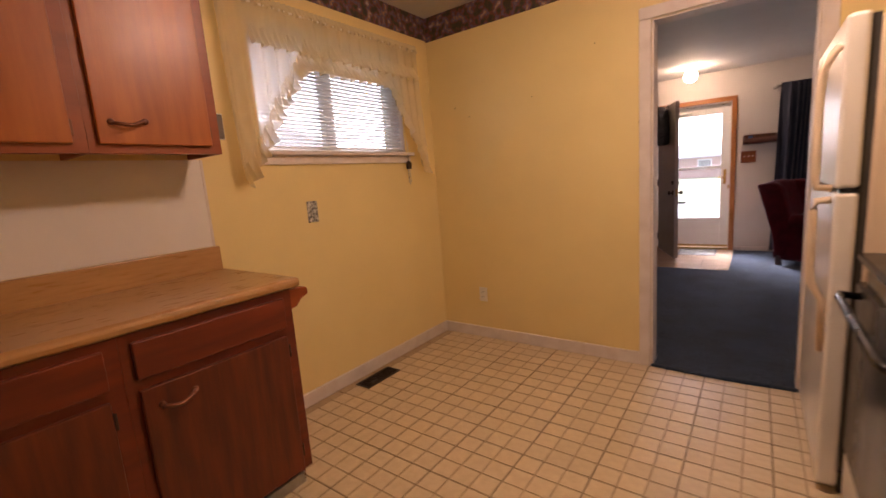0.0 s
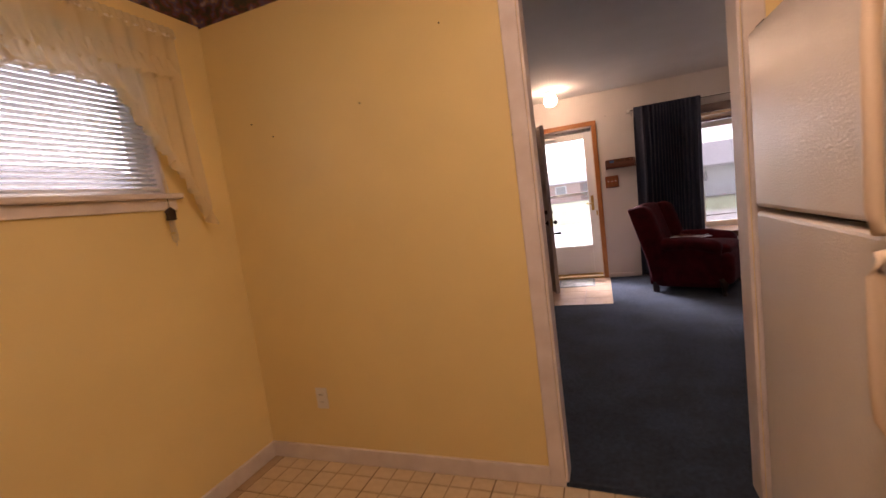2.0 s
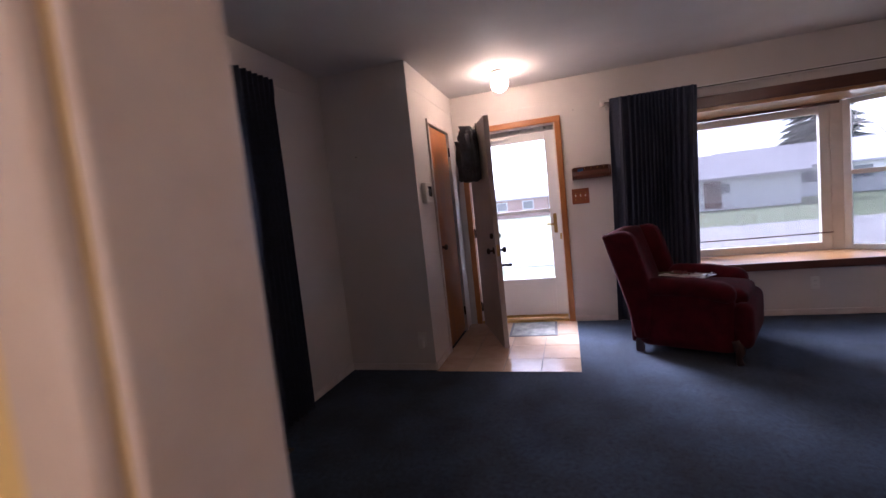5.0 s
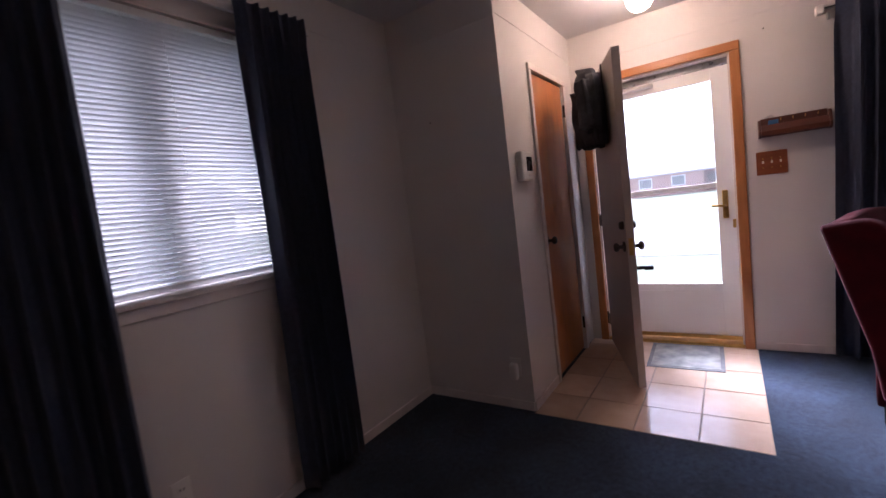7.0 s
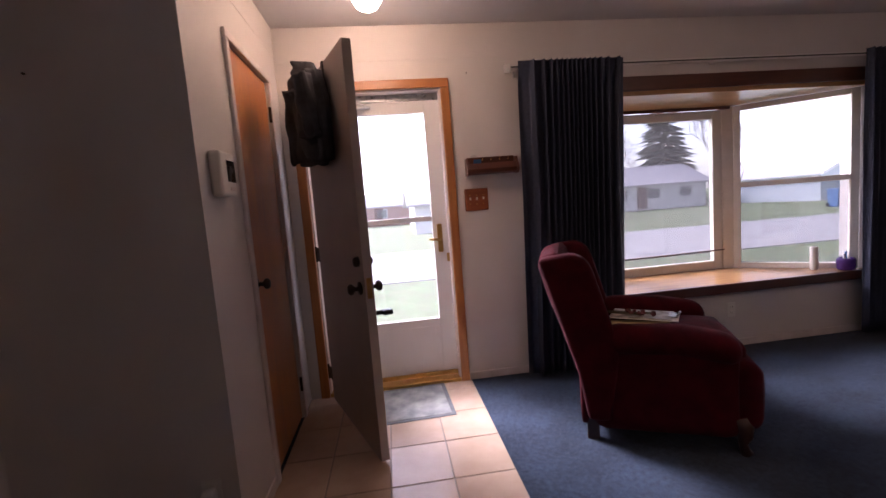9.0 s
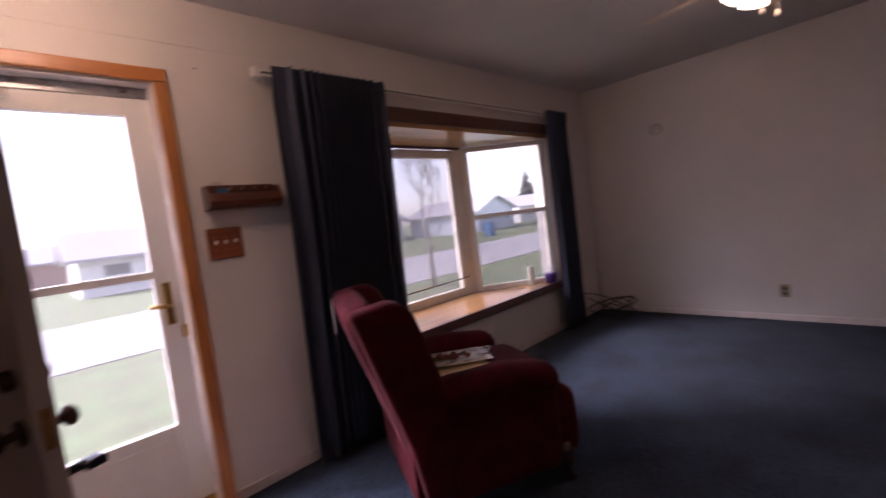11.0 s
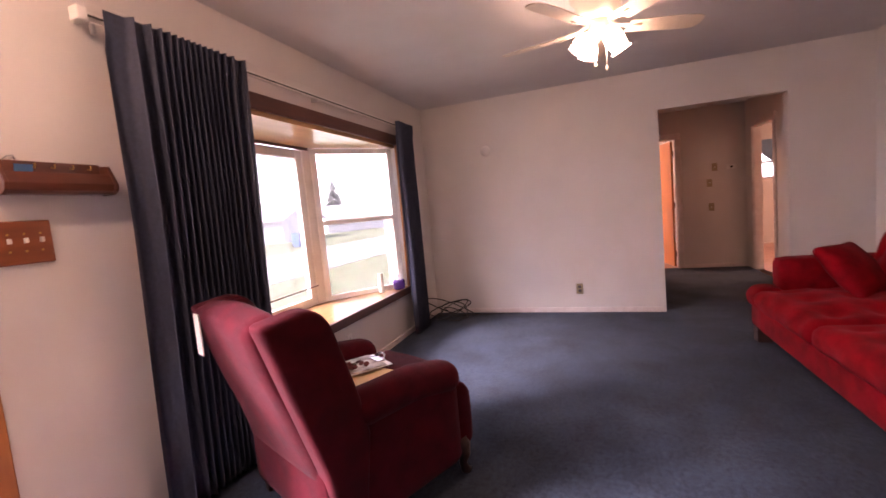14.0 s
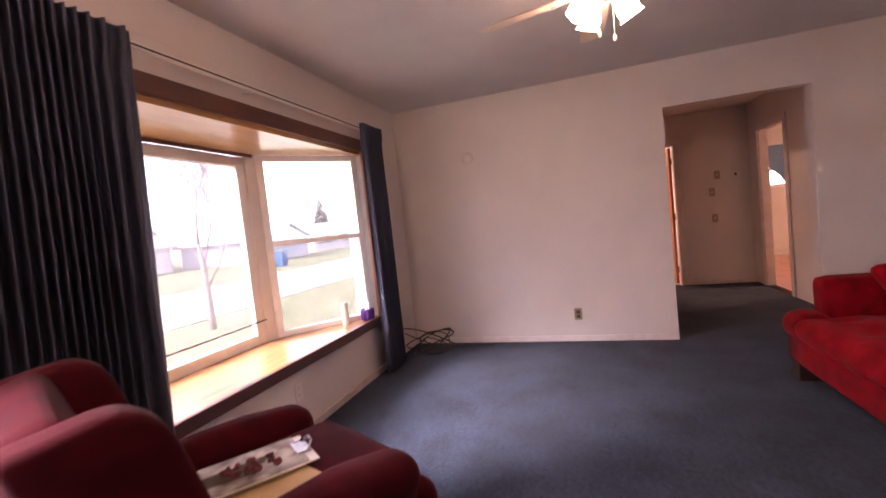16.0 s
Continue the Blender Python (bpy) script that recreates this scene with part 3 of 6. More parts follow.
slider("window_kitchen", "white sliding kitchen window with a painted sill", W, *KWIN, 2.08, M_WHITE)
blind("window_blind", "white mini blind with open slats in the kitchen window", W - 0.03, KWIN[0] + 0.012, KWIN[1] - 0.012, KWIN[2] + 0.035, KWIN[3] - 0.012, 0.0215, 22)
slider("window_living", "white sliding window with a painted sill", W, *LWIN, 4.68, M_WHITE)
blind("window_blind", "white mini blind with half-open slats between drapes", W - 0.03, LWIN[0] + 0.012, LWIN[1] - 0.012, LWIN[2] + 0.035, LWIN[3] - 0.012, 0.0190, 36)

# Bay: seat, head, posts, one fixed front light and two double-hung sides.
BY = 7.97
BF_L, BF_R = 1.23, 2.63
bay = thing("window_bay", "cream painted bay window with varnished wooden seat", "bay window")
tagged(bay, kind="structure")
foot = [(BAY_L, N + 0.0), (BAY_R, N + 0.0), (BAY_R, N + 0.06), (BF_R, BY + 0.06), (BF_L, BY + 0.06), (BAY_L, N + 0.06)]
part("window_seat", prism(foot, "z", 0.455, 0.497), M_BAY_WOOD, bay, "varnished light wooden seat board")
part("seat_edge", bx(BAY_L - 0.06, N - 0.035, 0.427, BAY_R + 0.06, N - 0.0005, 0.499, 0.006), M_SEAT_EDGE, bay, "dark brown seat edge")
part("bay_head", prism(foot, "z", 1.925, 1.958), M_BAY_WOOD, bay, "varnished light wooden soffit")
part("head_board", bx(BAY_L - 0.06, N - 0.022, 1.956, BAY_R + 0.06, N - 0.0005, 2.056, 0.005), M_SEAT_EDGE, bay, "dark brown head board")
part("side_board", bx(BAY_R, N - 0.018, 0.499, BAY_R + 0.055, N - 0.0005, 1.956, 0.004), M_CASING, bay, "orange wooden side casing")
part("side_board", bx(BAY_L - 0.055, N - 0.018, 0.499, BAY_L, N - 0.0005, 1.956, 0.004), M_CASING, bay, "orange wooden side casing")
part("soffit_moulding", merge(bx(BF_L, BY - 0.05, 1.90, BF_R, BY - 0.03, 1.925, 0.004)), M_SEAT_EDGE, bay)


def sash(parent, p0, p1, z0, z1, stile, rail, mid=None, deep=0.05):
    """A light between two plan points: frame members and panes."""
    a, b = Vector((*p0, 0)), Vector((*p1, 0))
    d = b - a
    m = Matrix.Translation(a) @ Matrix.Rotation(math.atan2(d.y, d.x), 4, "Z")
    L = d.length
    some = [bx(0, -deep / 2, z0, stile, deep / 2, z1, 0.005), bx(L - stile, -deep / 2, z0, L, deep / 2, z1, 0.005), bx(stile, -deep / 2, z0, L - stile, deep / 2, z0 + rail, 0.005), bx(stile, -deep / 2, z1 - rail, L - stile, deep / 2, z1, 0.005)]
    part("window_frame", moved(merge(*some), m), M_CREAM, parent)
    part("dimming_screen", moved(bx(stile - 0.01, 0.019, z0 + rail - 0.01, L - stile + 0.01, 0.0195, mid or z1 - rail + 0.01), m), M_SCREEN, parent, "grey woven insect screen, also dimming the window")
    if mid:
        part("meeting_rail", moved(bx(stile, -deep / 2 - 0.006, mid - 0.022, L - stile, deep / 2, mid + 0.022, 0.005), m), M_CREAM, parent)
        pane("pane", moved(bx(stile, 0.008, z0 + rail, L - stile, 0.012, mid - 0.022), m), parent)
        pane("pane", moved(bx(stile, -0.012, mid + 0.022, L - stile, -0.008, z1 - rail), m), parent)
    else:
        pane("pane", moved(bx(stile, -0.002, z0 + rail, L - stile, 0.002, z1 - rail), m), parent)


sash(bay, (BF_L + 0.06, BY), (BF_R - 0.07, BY), 0.50, 1.90, 0.085, 0.075)
sash(bay, (BF_R + 0.03, BY - 0.035), (BAY_R - 0.02, N + 0.04), 0.50, 1.92, 0.055, 0.045, 1.235)
sash(bay, (BAY_L + 0.02, N + 0.04), (BF_L - 0.03, BY - 0.035), 0.50, 1.92, 0.055, 0.045, 1.235)
part("corner_post", prism([(BF_R - 0.07, BY - 0.03), (BF_R + 0.02, BY - 0.05), (BF_R + 0.05, BY + 0.03), (BF_R - 0.07, BY + 0.05)], "z", 0.497, 1.925, 0.004), M_CREAM, bay)
part("corner_post", prism([(BF_L + 0.06, BY - 0.03), (BF_L - 0.03, BY - 0.05), (BF_L - 0.05, BY + 0.03), (BF_L + 0.06, BY + 0.05)], "z", 0.497, 1.925, 0.004), M_CREAM, bay)
part("rod", tube([(BF_L + 0.07, BY - 0.045, 0.662), (1.9, BY - 0.047, 0.664), (BF_R - 0.07, BY - 0.045, 0.672)], 0.006), M_SEAT_EDGE, bay, "thin dark rod across the front light", True)
part("outer_skin", merge(prism([(BAY_L, N + 0.06), (BAY_R, N + 0.06), (BF_R + 0.03, BY + 0.09), (BF_L - 0.03, BY + 0.09)], "z", 1.958, 2.6), prism([(BAY_L, N + 0.06), (BAY_R, N + 0.06), (BF_R + 0.03, BY + 0.09), (BF_L - 0.03, BY + 0.09)], "z", -0.2, 0.455)), M_TRIM, bay)

# ---- front door, storm door ----
storm = thing("storm_door", "white storm door with a tall split glass light", "storm door")
SY = N + 0.075
part("door_panel", merge(bx(FD_L + 0.005, SY, 0.06, FD_L + 0.11, SY + 0.035, FD_T - 0.06, 0.004), bx(FD_R - 0.115, SY, 0.06, FD_R - 0.005, SY + 0.035, FD_T - 0.06, 0.004), bx(FD_L + 0.11, SY, 0.06, FD_R - 0.115, SY + 0.035, 0.455, 0.004), bx(FD_L + 0.11, SY, 1.90, FD_R - 0.115, SY + 0.035, FD_T - 0.06, 0.004)), M_WHITE, storm)
part("kick_groove", bx(FD_L + 0.14, SY - 0.004, 0.12, FD_R - 0.15, SY, 0.40, 0.002), M_WHITE, storm)
part("middle_bar", bx(FD_L + 0.11, SY - 0.004, 1.155, FD_R - 0.115, SY + 0.036, 1.19, 0.004), M_WHITE, storm)
pane("pane", bx(FD_L + 0.11, SY + 0.014, 0.455, FD_R - 0.115, SY + 0.018, 1.155), storm)
pane("pane", bx(FD_L + 0.11, SY + 0.022, 1.19, FD_R - 0.115, SY + 0.026, 1.90), storm)
handle = part("handle", merge(bx(FD_R - 0.085, SY - 0.012, 0.93, FD_R - 0.05, SY, 1.13, 0.005), tube([(FD_R - 0.068, SY - 0.012, 1.02), (FD_R - 0.07, SY - 0.045, 1.02), (FD_R - 0.15, SY - 0.05, 1.03)], 0.009)), M_BRASS, storm, "brass lever handle", True)
part("latch", bx(FD_R - 0.03, SY - 0.02, 0.86, FD_R - 0.008, SY, 0.92, 0.003), M_BRASS, storm, "brass latch")
part("closer", tube([(FD_L + 0.12, SY - 0.02, 1.955), (-0.45, SY - 0.02, 1.955)], 0.016, 12), M_PLASTIC, storm, "white door closer tube", True)
part("sweep", bx(FD_L + 0.01, SY - 0.006, 0.03, FD_R - 0.01, SY + 0.03, 0.06, 0.003), M_BRASS, storm, "brass bottom sweep")
part("storm_head", bx(FD_L + 0.004, SY, FD_T - 0.058, FD_R - 0.004, SY + 0.04, FD_T - 0.004, 0.003), M_STEEL, storm, "grey metal head channel")
lining("jamb_front", "white painted front door frame", "y", N + 0.001, N + 0.199, FD_L - 0.001, FD_R + 0.001, FD_T + 0.001, 0.012, M_TRIM)
structure("threshold", merge(bx(FD_L, N - 0.01, -0.002, FD_R, N + 0.2, 0.026, 0.006)), M_BRASS, "worn brass door threshold", "threshold")

hinge = Vector((FD_L + 0.055, N - 0.012, 0))
tip = Vector((-0.492, 6.50, 0))
d_ = tip - hinge
leaf = thing("door_front", "grey-brown flush front door standing open", "door", Matrix.Translation(hinge) @ Matrix.Rotation(math.atan2(d_.y, d_.x), 4, "Z"))
tagged(leaf, kind="structure")
DL = d_.length
part("door_panel", bx(0.065, -0.045, 0.022, DL, 0.0, 2.035, 0.003), M_DOOR, leaf)
for z in (0.2, 1.0, 1.85):
    part("door_hinge", merge(tube([(0.008, -0.048, z - 0.05), (0.008, -0.048, z + 0.05)], 0.007), bx(0.0, -0.047, z - 0.045, 0.085, -0.0455, z + 0.045)), M_IRON, leaf, "dark bronze hinge")
for side, y in ((1, 0.0), (-1, -0.045)):
    for z, r in ((0.885, 0.028), (1.015, 0.022)):
        knob = lathe([(r * 1.15, 0), (r * 1.15, 0.008), (r * 0.4, 0.012), (r * 0.4, 0.03), (r * 0.9, 0.04), (r, 0.052), (r * 0.7, 0.062), (0.001, 0.064)] if z < 0.95 else [(r * 1.2, 0), (r * 1.1, 0.018), (r * 0.8, 0.024), (0.001, 0.025)], 20)
        part("door_knob" if z < 0.95 else "deadbolt", moved(knob, Matrix.Translation((DL - 0.065, y, z)) @ Matrix.Rotation(radians(-90 * side), 4, "X")), M_IRON, leaf, "worn dark bronze knob", True)
part("lock_plate", bx(DL - 0.001, -0.035, 0.84, DL + 0.002, -0.010, 0.94), M_BRASS, leaf, "brass latch plate")
part("door_stop", merge(tube([(DL - 0.06, 0.0, 0.75), (DL - 0.055, 0.06, 0.75)], 0.012), bx(DL - 0.08, 0.05, 0.735, DL - 0.03, 0.10, 0.76, 0.006)), M_BLACK, leaf, "black door stop", True)
hook = part("coat_hook", merge(bx(DL - 0.36, -0.052, 1.93, DL - 0.33, 0.004, 2.039, 0.001)), M_IRON, leaf, "over-door hook")

# Coat on the door: a gathered cloth with hanging folds.


def hanging_cloth(width, height, depth, folds, seed, pinch=0.5):
    bm = bmesh.new()
    nu, nv = 40, 22
    grid = []
    for j in range(nv + 1):
        v = j / nv
        row = []
        for i in range(nu + 1):
            a = 2 * math.pi * i / nu
            spread = pinch + (1 - pinch) * min(1, v * 2.2) ** 0.7
            ruffle = 1 + 0.42 * math.sin(folds * a + 3 * v + seed) + 0.4 * noise.noise((math.cos(a) * 2, math.sin(a) * 2, v * 3 + seed))
            x = width / 2 * spread * math.cos(a) * (0.85 + 0.15 * ruffle)
            y = -depth / 2 * (1 + math.sin(a) * ruffle * (0.5 + 0.5 * spread))
            z = -height * v + 0.05 * noise.noise((a * 1.3, v * 2, seed)) * v
            row.append(bm.verts.new((x, min(y, -0.004), z)))
        grid.append(row)
    for j in range(nv):
        for i in range(nu):
            bm.faces.new((grid[j][i], grid[j][i + 1], grid[j + 1][i + 1], grid[j + 1][i]))
    bm.faces.new(grid[0][:-1])
    bm.faces.new(grid[-1][:-1][::-1])
    bmesh.ops.remove_doubles(bm, verts=bm.verts, dist=1e-5)
    bmesh.ops.recalc_face_normals(bm, faces=bm.faces)
    return shade(bm)


coat = thing("coat", "dark grey coat bunched on an over-door hook", "coat", leaf.matrix_basis @ pose(DL - 0.34, -0.052, 1.975))
part("body", hanging_cloth(0.34, 0.45, 0.13, 9, 2.0), M_COAT, coat)
part("sleeve", moved(hanging_cloth(0.13, 0.36, 0.09, 5, 5.0, 0.8), pose(-0.12, -0.085, -0.06, 4, 8, 10)), M_COAT, coat)
part("sleeve", moved(hanging_cloth(0.13, 0.30, 0.09, 5, 8.0, 0.8), pose(0.13, -0.085, -0.05, 4, -7, -10)), M_COAT, coat)
part("hood", moved(hanging_cloth(0.20, 0.15, 0.12, 4, 3.0, 0.7), pose(-0.02, -0.02, 0.04, -6, 5, 0)), M_COAT, coat)
part("strap", tube([(-0.10, -0.05, 0.01), (-0.17, -0.07, 0.0), (-0.21, -0.06, -0.05), (-0.19, -0.05, -0.09)], 0.012, 8), M_COAT, coat, "", True)

closet_door = thing("door_closet", "orange stained flush wooden closet door, closed", "door", pose(CLOSET_E - 0.045, 0, 0))
tagged(closet_door, kind="structure")
part("door_panel", bx(0, CD_S + 0.004, 0.012, 0.035, CD_N - 0.004, CD_T - 0.004, 0.003), M_DOOR_WOOD, closet_door)
part("door_knob", moved(lathe([(0.028, 0), (0.028, 0.006), (0.011, 0.01), (0.011, 0.03), (0.024, 0.04), (0.027, 0.052), (0.018, 0.062), (0.001, 0.064)], 20), Matrix.Translation((0.035, CD_S + 0.06, 0.95)) @ Matrix.Rotation(radians(90), 4, "Y")), M_IRON, closet_door, "dark bronze knob", True)
for z in (0.22, 1.86):
    part("door_hinge", tube([(0.05, CD_N + 0.002, z - 0.045), (0.05, CD_N + 0.002, z + 0.045)], 0.009), M_IRON, closet_door, "dark bronze hinge")

# ---- drapes ----


def drape(name, label, axis, p, a0, a1, z0, z1, pleats, lean=0.0, group="", ease=1.0):
    """A pinch-pleated drape in the plane axis = p: stiff pinched heading, then uneven folds, broader at the a0 end where ease > 1, bunched in the middle where it is 0."""
    bm = bmesh.new()
    nu, nv = pleats * 20, 34
    room = 1 if axis == "x" else -1
    rows_ = []
    for j in range(nv + 1):
        v = (j / nv) ** 1.6
        z = z1 - (z1 - z0) * v
        head = min(1, max(0, (0.15 - (z1 - z)) / 0.06))
        row = []
        for i in range(nu + 1):
            u = i / nu
            wob = 0.30 * noise.noise((u * pleats * 0.6, v * 1.1, p + a0)) * min(1, v * 2.5)
            if ease:
                whole, dense = pleats * u ** ease, 0.25 + ease * u ** (ease - 1)
            else:
                bunch = 2 * math.pi * (0.9 * u + 0.02)
                whole, dense = pleats * (u - 0.125 * math.sin(bunch)), 0.25 + 1 - 0.70 * math.cos(bunch)
            pl, f = whole + wob, whole % 1
            amp = min(0.040, max(0.017, 0.034 / dense ** 0.5)) * (1 + 0.35 * noise.noise((u * 6, 0.3, p * 3 + a0)))
            soft = amp * (-0.8 * math.cos(2 * math.pi * pl) + 0.22 * math.sin(4 * math.pi * pl + 0.8 + 3 * u))
            soft *= 0.75 + 0.25 * min(1, v * 3)
            pinch = 0.034 * math.exp(-((f - 0.5) / (0.09 * min(2.0, dense + 0.3))) ** 2) - 0.008 + 0.004 * math.sin(9 * u)
            q = p + room * (pinch * head + soft * (1 - head))
            a = a0 + (a1 - a0) * u + 0.006 * math.sin(2 * math.pi * pl) * (1 - head) + lean * v
            row.append([bm.verts.new((w, a, z) if axis == "x" else (a, w, z)) for w in (q, q - room * 0.003)])
        rows_.append(row)
    for j in range(nv):
        for i in range(nu):
            for s in (0, 1):
                bm.faces.new((rows_[j][i][s], rows_[j][i + 1][s], rows_[j + 1][i + 1][s], rows_[j + 1][i][s]))
    for j in range(nv):
        for i in (0, nu):
            bm.faces.new((rows_[j][i][0], rows_[j + 1][i][0], rows_[j + 1][i][1], rows_[j][i][1]))
    for i in range(nu):
        for j in (0, nv):
            bm.faces.new((rows_[j][i][0], rows_[j][i + 1][0], rows_[j][i + 1][1], rows_[j][i][1]))
    bmesh.ops.recalc_face_normals(bm, faces=bm.faces)
    ob = thing(name, label, "curtain", group=group)
    part("fabric", shade(bm), M_CURTAIN, ob)
    return ob


drape("curtain", "dark slate blue pinch-pleated drape beside the bay window", "y", 7.26, 0.535, 1.268, 0.03, 2.157, 14, -0.05, "drapes", 0)
drape("curtain", "narrow dark slate blue drape at the far end of the bay", "y", 7.26, 3.16, 3.52, 0.03, 2.155, 7, 0.0, "drapes")
drape("curtain", "dark slate blue drape beside the side window", "x", W + 0.10, 3.93, 4.36, 0.04, 2.23, 9, -0.02, "drapes")
drape("curtain", "dark slate blue drape next to the closet corner", "x", W + 0.10, 4.95, 5.31, 0.04, 2.23, 7, -0.02, "drapes", 1.2)

rod = thing("curtain_rod", "white metal traverse rod above the bay window", "curtain rod")
part("rail", bx(0.49, 7.305, 2.118, 3.56, 7.325, 2.148, 0.004), M_PLASTIC, rod)
for x in (0.49, 2.0, 3.54):
    part("bracket", bx(x, 7.325, 2.115, x + 0.02, N, 2.15, 0.003), M_PLASTIC, rod)
# Thin dark strip that stands in for the shadow line under the rail.
part("slot", bx(0.49, 7.3035, 2.126, 3.56, 7.3045, 2.135), M_RUBBER, rod, "dark strip for the shadow line along the rail")
part("end_cap", bx(0.452, 7.285, 2.10, 0.49, 7.335, 2.152, 0.005), M_PLASTIC, rod, "white plastic end cap")
part("pulley", merge(bx(0.50, 7.29, 2.06, 0.515, 7.31, 2.10, 0.004)), M_STEEL, rod)
rod2 = thing("curtain_rod", "white metal traverse rod above the side window", "curtain rod")
part("rail", bx(W + 0.05, 3.88, 2.185, W + 0.07, 5.36, 2.215, 0.004), M_PLASTIC, rod2)
for y in (3.88, 5.34):
    part("bracket", bx(W, y, 2.18, W + 0.05, y + 0.02, 2.22, 0.003), M_PLASTIC, rod2)

# ---- kitchen ----
CX = -1.19   # cabinet fronts


def pull(y0, y1, x, z, sag=0.012):
    """A drooping bail pull with two rosettes."""
    pts = []
    for k in range(9):
        u = k / 8
        pts.append((x + 0.005 + 0.022 * math.sin(math.pi * u) ** 0.5, y0 + (y1 - y0) * u, z + sag * (math.cos(2 * math.pi * u) - 1) * 0.5 + 0.006 * (2 * u - 1)))
    return shade(merge(tube(pts, 0.0062, 8), lathe_at((x, y0, z)), lathe_at((x, y1, z + 0.006))))


def lathe_at(p):
    return moved(lathe([(0.011, 0), (0.011, 0.003), (0.006, 0.008), (0.001, 0.009)], 14), Matrix.Translation(p) @ Matrix.Rotation(radians(90), 4, "Y"))


def base_cabinet(y0, y1):
    ob = thing("base_cabinet", "cherry stained base cabinet with one drawer and door", "kitchen cabinet", group="base cabinets")
    part("body", merge(bx(W + 0.004, y0, 0.095, CX, y1, 0.876), bx(W + 0.004, y0, 0.0, CX - 0.06, y1, 0.095)), M_FRAME_SHADED, ob)
    drawer = part("drawer", bx(CX, y0 + 0.03, 0.728, CX + 0.019, y1 - 0.04, 0.850, 0.005), M_FRAME_SHADED, ob)
    door = part("door", bx(CX, y0 + 0.03, 0.105, CX + 0.019, y1 - 0.045, 0.695, 0.005), M_CABINET_SHADED, ob)
    part("handle", pull(y0 + 0.08, y0 + 0.18, CX + 0.019, 0.630), M_COPPER, door, "antique copper bail pull", True)
    for z in (0.19, 0.63):
        part("door_hinge", tube([(CX + 0.01, y1 - 0.041, z - 0.025), (CX + 0.01, y1 - 0.041, z + 0.025)], 0.006), M_IRON, door)
    return ob


base_cabinet(0.610, 1.20)
for y in (0.01, -0.59, -1.19):
    base_cabinet(y, y + 0.5995)
corbel = solo("towel_bar_end", prism([(0.0, -0.055), (0.03, -0.05), (0.055, -0.022), (0.085, -0.012), (0.09, 0.004), (0.085, 0.02), (0.06, 0.027), (0.0, 0.027)], "x", 0, 0.024, 0.005), M_CABINET_FRAME, "turned cherry towel bar end on the cabinet side", "towel bar", pose(CX - 0.026, 1.2, 0.845))
toe = structure("trim_toe_kick", bx(CX - 0.058, KS, 0.0, CX - 0.044, 1.19, 0.05, 0.003), M_STEEL, "metal edged toe kick under the cabinets", "trim")
worktop = thing("worktop", "wood-grain laminate counter with a raised back edge", "countertop")
part("slab", prism([(W + 0.03, 0.88), (CX + 0.012, 0.88), (CX + 0.026, 0.888), (CX + 0.03, 0.902), (CX + 0.026, 0.914), (CX + 0.012, 0.92), (W + 0.03, 0.92)], "y", KS, 1.232, 0.002), M_COUNTER, worktop)
part("back_edge", bx(W + 0.002, KS, 0.88, W + 0.029, 1.226, 1.032, 0.004), M_COUNTER, worktop)
structure("backsplash_panel", bx(W, KS, 1.034, W + 0.004, 1.205, 1.442), M_PANEL, "plain off-white backsplash panel over the counter", "backsplash")
structure("trim_backsplash", bx(W, 1.205, 1.034, W + 0.007, 1.217, 1.442, 0.002), M_TRIM, "thin off-white edge strip of the backsplash", "trim")


def wall_cabinet(y0, y1):
    ob = thing("wall_cabinet", "cherry stained wall cabinet with a flush door", "kitchen cabinet", group="wall cabinets")
    part("body", bx(W + 0.002, y0, 1.466, -1.519, y1, 2.235), M_CABINET_FRAME, ob)
    part("face_frame", bx(-1.518, y0, 1.442, -1.499, y1, 2.235), M_CABINET_FRAME, ob)
    part("side_panel", bx(W + 0.002, y1 - 0.016, 1.442, -1.519, y1, 1.4655), M_CABINET_FRAME, ob)
    door = part("door", bx(-1.499, y0 + 0.028, 1.472, -1.48, y1 - 0.042, 2.20, 0.004), M_CABINET, ob)
    part("handle", pull(y0 + 0.07, y0 + 0.175, -1.48, 1.548), M_COPPER, door, "antique copper bail pull", True)
    part("door_hinge", bx(-1.498, y1 - 0.041, 1.50, -1.490, y1 - 0.033, 1.55, 0.002), M_COPPER, door)
    return ob


wall_cabinet(0.722, 1.172)
wall_cabinet(0.270, 0.7215)
wall_cabinet(-0.182, 0.2695)
wall_cabinet(-0.634, -0.1825)
structure("soffit_kitchen", bx(W + 0.003, KS, 2.236, -1.47, 1.172, KH), M_YELLOW, "yellow soffit above the wall cabinets", "soffit")

# Fridge: freezer over larder door, moulded handles on the near edge.
fridge = thing("refrigerator", "cream top-freezer refrigerator with moulded handles", "refrigerator", pose(0.54, 2.17, 0))
part("cabinet_body", bx(0.085, 0.01, 0.03, 0.76, 0.79, 1.675, 0.012), M_FRIDGE_EDGE, fridge)
fz = part("freezer_door", bx(0.0, 0.0, 1.136, 0.062, 0.80, 1.69, 0.014, 3), M_FRIDGE, fridge)
lz = part("fridge_door", bx(0.0, 0.0, 0.035, 0.062, 0.80, 1.122, 0.014, 3), M_FRIDGE, fridge)
part("gasket", bx(0.063, 0.02, 0.1, 0.084, 0.78, 1.68), M_RUBBER, fridge)
part("kick_grille", bx(0.064, 0.03, 0.0, 0.084, 0.77, 0.085, 0.004), M_RUBBER, fridge)
